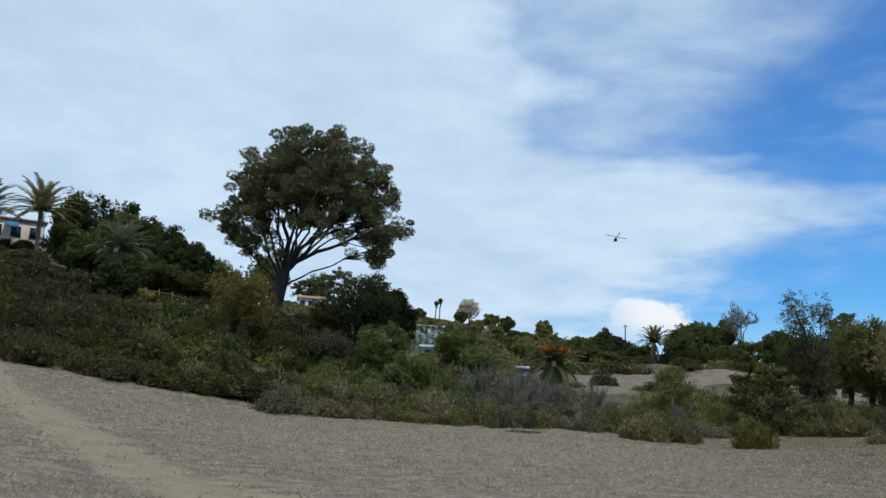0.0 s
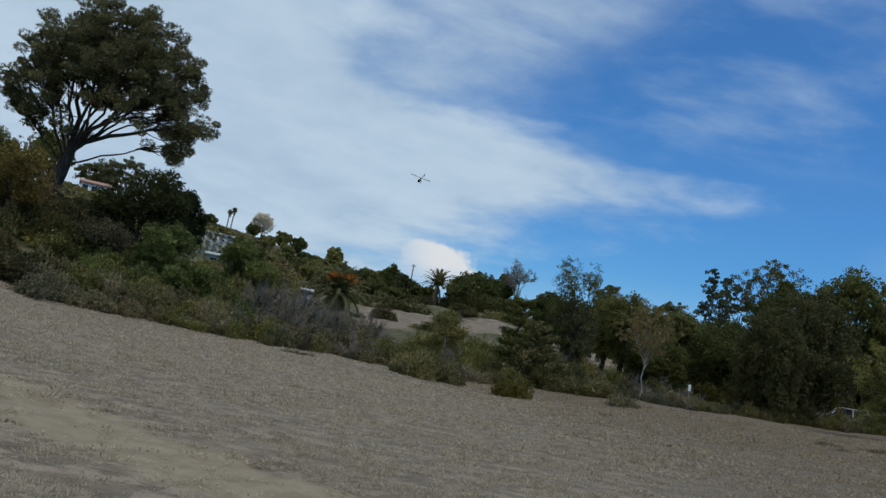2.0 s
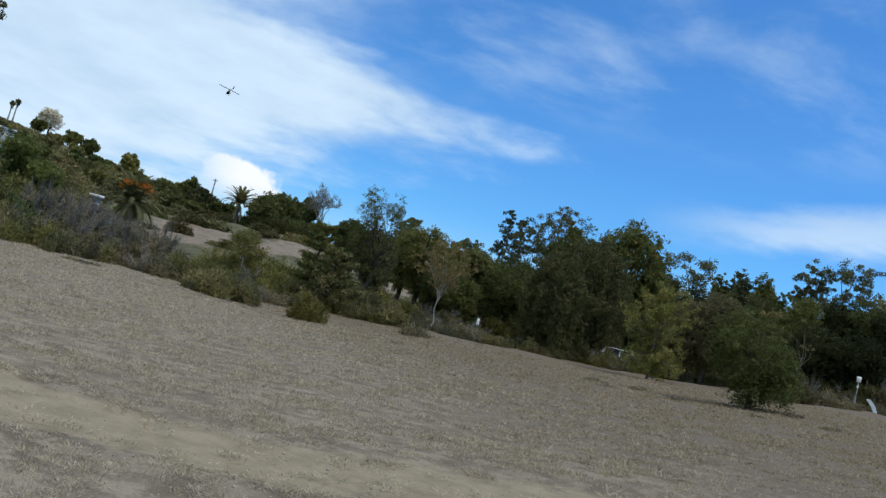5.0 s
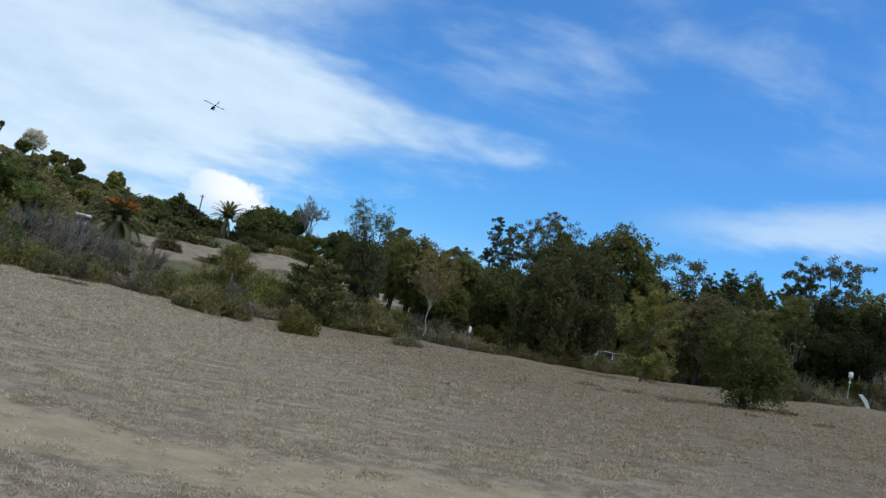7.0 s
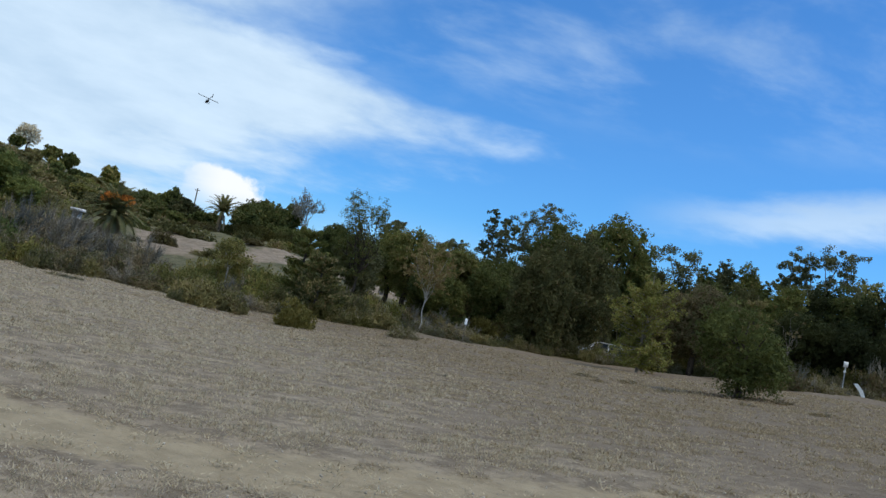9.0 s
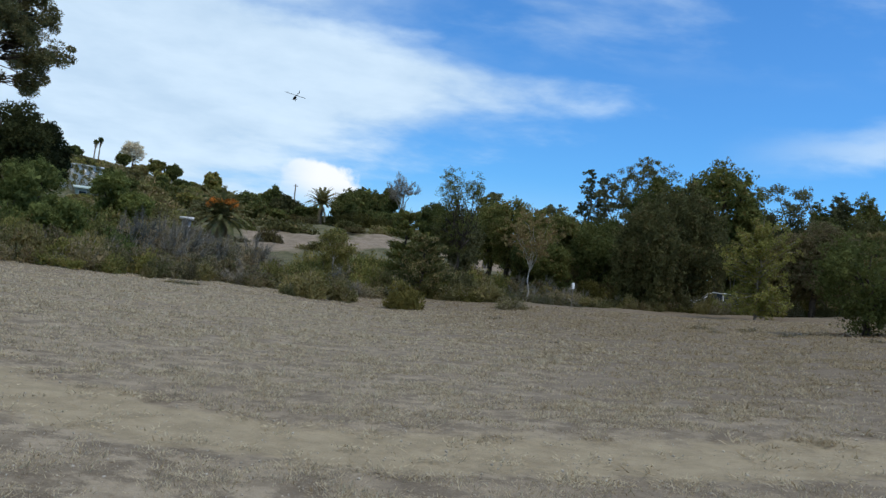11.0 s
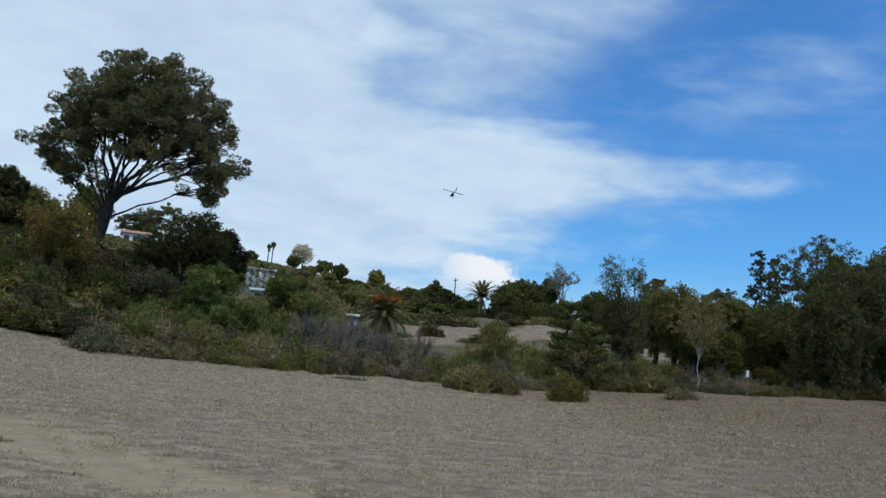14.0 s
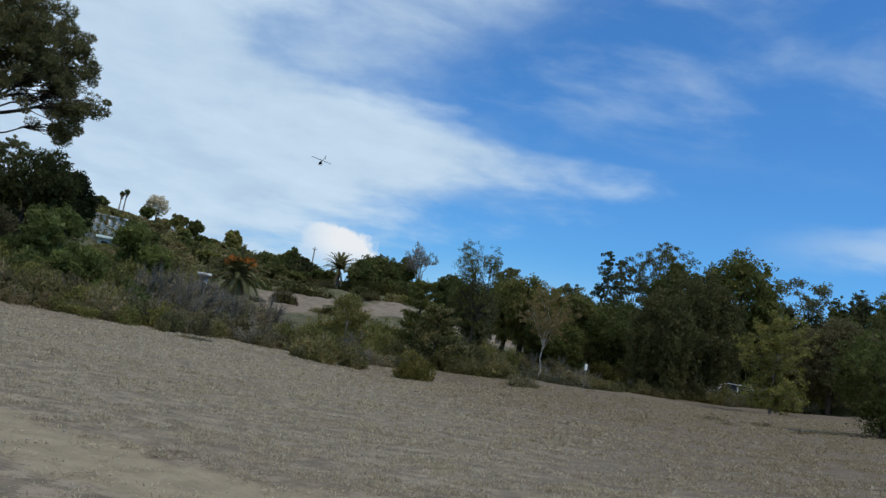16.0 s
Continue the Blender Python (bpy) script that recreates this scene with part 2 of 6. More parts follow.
M_DARK = leaf_mat("dark_leaves", (0.056, 0.074, 0.026), (0.157, 0.168, 0.056), (0.179, 0.146, 0.062), 0.05)
M_EVERGREEN = leaf_mat("evergreen_leaves", (0.034, 0.046, 0.018), (0.092, 0.104, 0.037), (0.120, 0.100, 0.045), 0.04)
M_GREEN = leaf_mat("green_leaves", (0.099, 0.114, 0.035), (0.264, 0.248, 0.084), (0.319, 0.230, 0.103), 0.06)
M_LUSH = leaf_mat("lush_leaves", (0.088, 0.118, 0.036), (0.215, 0.240, 0.080))
M_OLIVE = leaf_mat("olive_leaves", (0.098, 0.096, 0.040), (0.240, 0.214, 0.098), (0.250, 0.200, 0.115), 0.10)
M_YELLOW = leaf_mat("yellowing_leaves", (0.083, 0.076, 0.027), (0.268, 0.204, 0.060), (0.210, 0.119, 0.057), 0.12)
M_POPLAR = leaf_mat("pale_leaves", (0.186, 0.183, 0.045), (0.471, 0.411, 0.116), (0.412, 0.291, 0.107), 0.10)
M_FEATHER = leaf_mat("feathery_leaves", (0.105, 0.108, 0.034), (0.265, 0.240, 0.085), (0.280, 0.215, 0.100), 0.08)
M_EUC = leaf_mat("gum_leaves", (0.070, 0.080, 0.040), (0.180, 0.178, 0.092))
M_PEPPER = leaf_mat("hanging_leaves", (0.047, 0.053, 0.024), (0.118, 0.120, 0.053), (0.139, 0.112, 0.060), 0.05)
M_RUST = leaf_mat("rusty_leaves", (0.120, 0.098, 0.058), (0.240, 0.190, 0.110), (0.120, 0.118, 0.052), 0.30)
M_SAGE = leaf_mat("grey_sage", (0.168, 0.148, 0.095), (0.302, 0.263, 0.174), (0.145, 0.135, 0.056), 0.35)
M_DARKBUSH = leaf_mat("dark_bush_leaves", (0.050, 0.053, 0.018), (0.122, 0.115, 0.038))
M_GREYLEAF = leaf_mat("grey_withered_leaves", (0.165, 0.136, 0.094), (0.300, 0.252, 0.176), (0.150, 0.140, 0.080), 0.25)
M_LONE = leaf_mat("small_tree_leaves", (0.043, 0.057, 0.020), (0.111, 0.129, 0.044))
M_MOUND = leaf_mat("dense_olive_leaves", (0.095, 0.089, 0.024), (0.209, 0.177, 0.057), None, 0.1, 0.3, 1.6, 0.4)
M_TAN = leaf_mat("thin_tan_leaves", (0.136, 0.116, 0.050), (0.264, 0.220, 0.108), (0.200, 0.136, 0.080), 0.2)
M_TIPPED = leaf_mat("brown_tipped_needles", (0.090, 0.099, 0.039), (0.285, 0.255, 0.102), (0.555, 0.405, 0.203), 0.15)
M_BROWNBUSH = leaf_mat("dark_brown_leaves", (0.052, 0.047, 0.024), (0.130, 0.108, 0.054), (0.120, 0.115, 0.045), 0.20)
M_HILLBRUSH = leaf_mat("hill_brush_leaves", (0.061, 0.066, 0.026), (0.250, 0.218, 0.093), (0.315, 0.227, 0.130), 0.08, 0.3, 0.15, 0.85)
M_LITTER = leaf_mat("fallen_leaves", (0.10, 0.055, 0.03), (0.24, 0.14, 0.08), None, 0.1, 0.0)
M_PALETWIG = leaf_mat("pale_fine_twigs", (0.450, 0.425, 0.362), (0.750, 0.712, 0.625), None, 0.1, 0.4)
M_TWIG = leaf_mat("bare_twigs", (0.148, 0.136, 0.118), (0.285, 0.264, 0.231), None, 0.1, 0.0)
M_PALM = leaf_mat("palm_fronds", (0.091, 0.103, 0.042), (0.234, 0.231, 0.109), (0.286, 0.231, 0.137), 0.12)
M_GREYPALM = leaf_mat("grey_palm_fronds", (0.150, 0.158, 0.090), (0.330, 0.325, 0.195), None, 0.1)
M_DEADFROND = leaf_mat("dead_fronds", (0.16, 0.13, 0.09), (0.27, 0.22, 0.16), None, 0.1, 0.05)
M_DATES = leaf_mat("date_clusters", (0.42, 0.14, 0.03), (0.62, 0.26, 0.06), None, 0.1, 0.1)
M_BARK = bark_mat("brown_bark", (0.034, 0.026, 0.02), (0.09, 0.072, 0.056))
M_GUMBARK = bark_mat("gum_bark", (0.12, 0.10, 0.08), (0.27, 0.24, 0.20), 3.0)
M_WHITEBARK = bark_mat("white_bark", (0.26, 0.235, 0.20), (0.50, 0.47, 0.42), 5.0)
M_PALMBARK = bark_mat("palm_bark", (0.12, 0.095, 0.07), (0.26, 0.21, 0.16), 9.0)
M_STONE = plain_mat("stone", (0.24, 0.21, 0.165), (0.52, 0.47, 0.39), 0.9, 7.0)
M_CREAM = plain_mat("cream_stucco", (0.58, 0.49, 0.36), (0.68, 0.59, 0.45), 0.9, 0.6)
M_WHITE = plain_mat("white_stucco", (0.70, 0.69, 0.66), (0.82, 0.81, 0.79), 0.9, 0.6)
M_TILE = plain_mat("clay_roof", (0.30, 0.17, 0.115), (0.42, 0.26, 0.18), 0.85, 1.2)
M_SHEDROOF = plain_mat("pale_sheet_roof", (0.34, 0.42, 0.38), (0.48, 0.55, 0.50), 0.6, 1.0)
M_PANE = plain_mat("dark_glass", (0.02, 0.025, 0.03), (0.04, 0.05, 0.06), 0.12, 0.5)
M_AWNING = plain_mat("blue_awning", (0.05, 0.14, 0.25), (0.07, 0.19, 0.32), 0.8)
M_WOOD = bark_mat("grey_timber", (0.16, 0.135, 0.11), (0.28, 0.25, 0.21), 8.0)
M_METAL = plain_mat("grey_metal", (0.30, 0.30, 0.29), (0.42, 0.42, 0.41), 0.45, 6.0, 0.7)
M_SIGN = plain_mat("white_enamel", (0.74, 0.74, 0.72), (0.83, 0.83, 0.82), 0.5, 4.0)
M_CARWHITE = plain_mat("white_car_paint", (0.74, 0.75, 0.76), (0.80, 0.80, 0.80), 0.25, 0.5)
M_RUBBER = plain_mat("rubber", (0.015, 0.015, 0.016), (0.03, 0.03, 0.03), 0.85)
M_BLACK = plain_mat("dark_plastic", (0.012, 0.012, 0.014), (0.03, 0.03, 0.034), 0.4)
M_RED = plain_mat("red_paint", (0.30, 0.03, 0.025), (0.42, 0.05, 0.04), 0.4)

# ---------------------------------------------------------------- the lie of the land
# heights in metres along headings (columns) at distances (rows)
HEADINGS = [-53.5, -36, -27, -18, -9, 0, 9, 18, 27, 36, 45, 58]
REACH = [0.0, 28.0, 54.0, 84.0, 146.0, 280.0, 470.0, 1000.0, 3300.0]
LAND_NEAR = [
    [0.0] * 12,
    [1.6, 1.2, 0.65, 0.3, 0.15, 0.08, 0.05, 0.25, 0.45, 0.8, 1.2, 1.5],
    [5.0, 3.15, 2.1, 0.92, 0.62, 0.5, 0.2, 0.72, 1.1, 1.6, 2.35, 2.8],
    [13, 11.0, 9.4, 7.6, 4.2, 2.9, 3.4, 2.9, 1.8, 2.5, 3.7, 4.4],
]
LAND_FAR = [
    [26, 22.5, 19.5, 14.0, 9.5, 9.2, 9.8, 6.0, 2.4, 3.0, 5.4, 6.8],
    [50, 44, 38, 29, 23.5, 20.5, 18.5, 12.5, 6.5, 6.5, 9.5, 13],
    [74, 68, 60, 50, 47, 34, 28, 20, 12.5, 11, 14, 19],
    [95, 95, 80, 74, 62, 52, 42, 30, 20, 17, 22, 30],
    [80, 80, 80, 80, 80, 70, 60, 50, 50, 50, 50, 60],
]
LAND = np.array(LAND_NEAR + LAND_FAR)


def meadow_reach(az):
    """How far the mown meadow goes, by heading in degrees."""
    return np.interp(az, [-53, -36, -18, -1, 2.5, 7, 11, 16, 20, 27, 36, 58], [55, 54, 52.5, 53.0, 54, 57, 57.5, 58.5, 60, 65, 69, 72])


def land(x, y):
    """Height of the ground."""
    x, y = np.asarray(x, float), np.asarray(y, float)
    d = np.hypot(x, y)
    az = np.degrees(np.arctan2(x, y))
    cols = np.array(HEADINGS + [306.5], float)
    a = np.where(az < -53.5, az + 360, az)
    tab = np.concatenate([LAND, LAND[:, :1]], 1)
    k = np.clip(np.searchsorted(cols, a, "right") - 1, 0, len(cols) - 2)
    u = (a - cols[k]) / (cols[k + 1] - cols[k])
    n = len(cols) - 1
    rows = np.array(REACH)
    r = np.clip(np.searchsorted(rows, d, "right") - 1, 0, len(rows) - 2)
    v = np.clip((d - rows[r]) / (rows[r + 1] - rows[r]), 0, 1)

    def across(row):
        p0, p1, p2, p3 = tab[row, np.maximum(k - 1, 0)], tab[row, k], tab[row, k + 1], tab[row, np.minimum(k + 2, n)]
        return p1 + 0.5 * u * (p2 - p0 + u * (2 * p0 - 5 * p1 + 4 * p2 - p3 + u * (3 * (p1 - p2) + p3 - p0)))
    q0, q1, q2, q3 = across(np.maximum(r - 1, 0)), across(r), across(r + 1), across(np.minimum(r + 2, len(rows) - 1))
    m1 = np.where(r > 0, (q2 - q0) / (rows[r + 1] - rows[np.maximum(r - 1, 0)]), 0.0) * (rows[r + 1] - rows[r])
    top = np.minimum(r + 2, len(rows) - 1)
    m2 = (q3 - q1) / np.maximum(rows[top] - rows[r], 1) * (rows[r + 1] - rows[r])
    z = (2 * v**3 - 3 * v**2 + 1) * q1 + (v**3 - 2 * v**2 + v) * m1 + (-2 * v**3 + 3 * v**2) * q2 + (v**3 - v**2) * m2
    ripple = np.sin(x * 0.31 + 1.3) * np.sin(y * 0.27 + 0.4) + 0.6 * np.sin(x * 0.83 + y * 0.51) + 0.4 * np.sin(y * 1.21 - x * 0.63)
    return z + ripple * np.clip(d * 0.0007 + np.maximum(d - 56, 0) * 0.004, 0, 0.3)


TRACK = [(-36, 48), (-17.3, 25.7), (-8.8, 16.3), (-5.5, 13.5), (-2.6, 10.9), (-0.4, 9.2), (1.7, 8.6), (4.0, 8.4), (8, 8.6), (14, 8.6), (26, 6)]
# bare patches of the bank: heading, spread, distance, spread
BARE = [(2.3, 2.3, 104, 13), (8.8, 1.9, 112, 11), (13.2, 1.0, 118, 9), (16.5, 1.6, 110, 13), (10.8, 0.9, 78, 8), (-5.3, 1.2, 330, 40)]


def track_gap(x, y):
    """Distance to the middle line of the dirt track."""
    best = np.full(np.shape(x), 1e9)
    for (ax, ay), (bx, by) in zip(TRACK, TRACK[1:]):
        dx, dy = bx - ax, by - ay
        s = np.clip(((x - ax) * dx + (y - ay) * dy) / (dx * dx + dy * dy), 0, 1)
        best = np.minimum(best, np.hypot(x - ax - s * dx, y - ay - s * dy))
    return best


# ---------------------------------------------------------------- mesh helpers
class Geo:
    """Collects quads and tubes and turns them into one mesh."""

    def __init__(self):
        self.v, self.f, self.t, self.n = [], [], [], 0

    def tris(self, q):
        """q: array (n, 3, 3)."""
        q = np.asarray(q, float)
        self.v.append(q.reshape(-1, 3))
        self.t.append(self.n + np.arange(len(q) * 3).reshape(-1, 3))
        self.n += len(q) * 3
        return self

    def quads(self, q):
        """q: array (n, 4, 3)."""
        q = np.asarray(q, float)
        if not len(q):
            return self
        self.v.append(q.reshape(-1, 3))
        self.f.append(self.n + np.arange(len(q) * 4).reshape(-1, 4))
        self.n += len(q) * 4
        return self

    def tube(self, path, r0, r1, sides=6, cap=True):
        p = np.asarray(path, float)
        n = len(p)
        t = np.gradient(p, axis=0)
        t /= np.linalg.norm(t, axis=1)[:, None] + 1e-9
        ref = np.array([0.0, 0.0, 1.0]) if abs(t[0, 2]) < 0.8 else np.array([1.0, 0.0, 0.0])
        a = np.cross(t, ref)
        a /= np.linalg.norm(a, axis=1)[:, None] + 1e-9
        b = np.cross(t, a)
        rr = np.linspace(r0, r1, n) if np.ndim(r0) == 0 else np.asarray(r0)
        th = np.arange(sides) / sides * 2 * math.pi
        ring = p[:, None] + rr[:, None, None] * (np.cos(th)[None, :, None] * a[:, None] + np.sin(th)[None, :, None] * b[:, None])
        idx = self.n + np.arange(n * sides).reshape(n, sides)
        f = np.stack([idx[:-1], np.roll(idx[:-1], -1, 1), np.roll(idx[1:], -1, 1), idx[1:]], -1).reshape(-1, 4)
        self.v.append(ring.reshape(-1, 3))
        self.f.append(f)
        self.n += n * sides
        if cap and sides == 4:
            self.f.append(idx[[0, -1]].reshape(2, 4)[:, ::-1])
        elif cap and sides == 6:
            self.f.append(np.concatenate([idx[[0, -1]][:, [0, 1, 2, 3]], idx[[0, -1]][:, [0, 3, 4, 5]]]))
        return self

    def box(self, lo, hi):
        (x0, y0, z0), (x1, y1, z1) = lo, hi
        c = np.array([(x, y, z) for z in (z0, z1) for x, y in ((x0, y0), (x1, y0), (x1, y1), (x0, y1))], float)
        self.v.append(c)
        self.f.append(self.n + np.array([[3, 2, 1, 0], [4, 5, 6, 7], [0, 1, 5, 4], [1, 2, 6, 5], [2, 3, 7, 6], [3, 0, 4, 7]]))
        self.n += 8
        return self

    def mesh(self, name, mat, smooth_faces=False):
        v = np.concatenate(self.v)
        f = np.concatenate(self.f) if self.f else np.zeros((0, 4), int)
        t = np.concatenate(self.t) if self.t else np.zeros((0, 3), int)
        loops = np.concatenate([f.ravel(), t.ravel()])
        starts = np.concatenate([np.arange(len(f)) * 4, f.size + np.arange(len(t)) * 3])
        me = bpy.data.meshes.new(name)
        me.vertices.add(len(v))
        me.vertices.foreach_set("co", v.astype(np.float32).ravel())
        me.loops.add(len(loops))
        me.loops.foreach_set("vertex_index", loops.astype(np.int32))
        me.polygons.add(len(starts))
        me.polygons.foreach_set("loop_start", starts.astype(np.int32))
        if smooth_faces:
            me.polygons.foreach_set("use_smooth", np.ones(len(starts), bool))
        me.update(calc_edges=True)
        me.validate()
        me.materials.append(mat)
        return me


def part(name, geo, mat, parent, label="", smooth_faces=False):
    ob = new(name, geo.mesh(name, mat, smooth_faces))
    ob.parent = parent
    return tagged(ob, label)


def root(name, x, y, z, label, category, group="", turn=0.0):
    ob = new(name)
    ob.empty_display_size = 0.2
    ob.matrix_basis = pose(x, y, z, 0, 0, turn)
    return tagged(ob, label, category, group)


def unit(rng, n):
    v = rng.normal(size=(n, 3))
    return v / np.linalg.norm(v, axis=1)[:, None]


def leaf_quads(rng, c, half, aspect=0.5, lean=None, spread=1.0):
    """One lozenge leaf at each centre. lean: a preferred direction of the long axis."""
    n = len(c)
    a = unit(rng, n) * spread
    if lean is not None:
        a = a + np.asarray(lean, float)
        a /= np.linalg.norm(a, axis=1)[:, None] + 1e-9
    b = np.cross(a, unit(rng, n))
    b /= np.linalg.norm(b, axis=1)[:, None] + 1e-9
    s = half * rng.uniform(0.6, 1.35, n)[:, None]
    a, b = a * s, b * s * aspect
    return np.stack([c - a, c + b * 1.0 - a * 0.1, c + a, c - b - a * 0.1], 1)


def leaf_tris(rng, c, half, aspect=0.5, lean=None, spread=1.0):
    """One small pointed leaf at each centre."""
    n = len(c)
    a = unit(rng, n) * spread
    if lean is not None:
        a = a + np.asarray(lean, float)
        a /= np.linalg.norm(a, axis=1)[:, None] + 1e-9
    b = np.cross(a, unit(rng, n))
    b /= np.linalg.norm(b, axis=1)[:, None] + 1e-9
    s = np.broadcast_to(half, (n,))[:, None] * rng.uniform(0.6, 1.35, n)[:, None]
    a, b = a * s, b * s * aspect * 1.4
    return np.stack([c - a * 0.8 - b, c - a * 0.8 + b, c + a * 1.2], 1)


def clump_leaves(rng, centres, radius, per, half, aspect=0.5, flat=0.75, lean=None, spread=1.0):
    """Leaves scattered round clump centres."""
    n = len(centres)
    r = np.broadcast_to(np.asarray(radius, float), (n,))
    off = unit(rng, n * per) * (rng.uniform(0, 1, n * per) ** 0.45)[:, None]
    off[:, 2] *= flat
    c = np.repeat(centres, per, 0) + off * np.repeat(r, per)[:, None]
    ln = None if lean is None else np.broadcast_to(lean, (n * per, 3))
    return leaf_tris(rng, c, half, aspect, ln, spread)


def bend(rng, a, b, sag=0.0, wob=0.12, n=6):
    """A slightly crooked line from a to b."""
    a, b = np.asarray(a, float), np.asarray(b, float)
    t = np.linspace(0, 1, n)[:, None]
    p = a + (b - a) * t
    ln = np.linalg.norm(b - a)
    j = rng.normal(size=(n, 3)) * wob * ln * 0.35
    p += j * np.sin(t * math.pi)
    p[:, 2] += sag * ln * np.sin(t[:, 0] * math.pi)
    return p


def twig_quads(rng, starts, ends, w0):
    """Thin flat twigs."""
    d = ends - starts
    s = np.cross(d, unit(rng, len(d)))
    s /= np.linalg.norm(s, axis=1)[:, None] + 1e-9
    s *= w0
    return np.stack([starts - s, starts + s, ends + s * 0.35, ends - s * 0.35], 1)


# ---------------------------------------------------------------- ground sheet
def make_ground():
    az = np.radians(np.concatenate([np.arange(-72, 80, 0.42), np.arange(80, 288, 4.0)]))
    rr = [0.4]
    while rr[-1] < 4200:
        rr.append(rr[-1] * (1.022 if rr[-1] < 140 else 1.05) + 0.01)
    rr = np.array(rr)
    A, Rr = np.meshgrid(az, rr)
    x, y = np.sin(A) * Rr, np.cos(A) * Rr
    z = land(x, y)
    gap = track_gap(x, y)
    rng = np.random.default_rng(3)
    lumps = np.zeros_like(z)
    for k in range(24):
        fx, fy = rng.normal(size=2) * (0.9 + 0.22 * k)
        lumps += np.sin(fx * x + fy * y + rng.uniform(0, 6)) / (1 + 0.12 * k)
    z = z + lumps * 0.0016 * np.clip(1.4 - Rr / 60, 0, 1)
    z -= 0.045 * np.exp(-(gap / 1.1) ** 4)
    n, m = z.shape
    v = np.stack([x, y, z], -1).reshape(-1, 3)
    v = np.concatenate([v, [[0, 0, float(land(0.0, 0.0))]]])
    idx = np.arange(n * m).reshape(n, m)
    f = np.stack([idx[:-1], idx[1:], np.roll(idx[1:], -1, 1), np.roll(idx[:-1], -1, 1)], -1).reshape(-1, 4)
    f = f[:, ::-1]
    g = Geo()
    g.v, g.f = [v], [f]
    me = g.mesh("ground", M_GROUND, True)
    bm = bmesh.new()
    bm.from_mesh(me)
    bm.verts.ensure_lookup_table()
    c = bm.verts[n * m]
    for k in range(m):
        bm.faces.new((c, bm.verts[k], bm.verts[(k + 1) % m])).smooth = True
    bmesh.ops.recalc_face_normals(bm, faces=bm.faces)
    bm.to_mesh(me)
    bm.free()
    if me.polygons[0].normal.z < 0:
        me.flip_normals()
    tr = me.attributes.new("track", "FLOAT", "POINT")
    worn = np.clip(1.15 - gap / 1.7, 0, 1)
    tr.data.foreach_set("value", np.append(worn.ravel(), 0).astype(np.float32))
    md = me.attributes.new("meadow", "FLOAT", "POINT")
    reach = meadow_reach(np.degrees(A))
    md.data.foreach_set("value", np.append(np.clip((reach + 2.5 - Rr) / 2.5, 0, 1).ravel(), 1).astype(np.float32))
    sc = me.attributes.new("scrub", "FLOAT", "POINT")
    deg = np.degrees(A)
    bare = np.zeros_like(Rr)
    for a0, da, r0, dr in BARE:
        bare = np.maximum(bare, np.exp(-((deg - a0) / da) ** 4) * np.exp(-((Rr - r0) / dr) ** 4))
    sc.data.foreach_set("value", np.append((0.75 - 0.75 * bare).ravel(), 0).astype(np.float32))
    ob = new("ground", me)
    tagged(ob, "dry pale meadow with a worn dirt track and brushy hillside", "ground", kind="structure")


make_ground()


def polar(az, d):
    return d * math.sin(radians(az)), d * math.cos(radians(az))


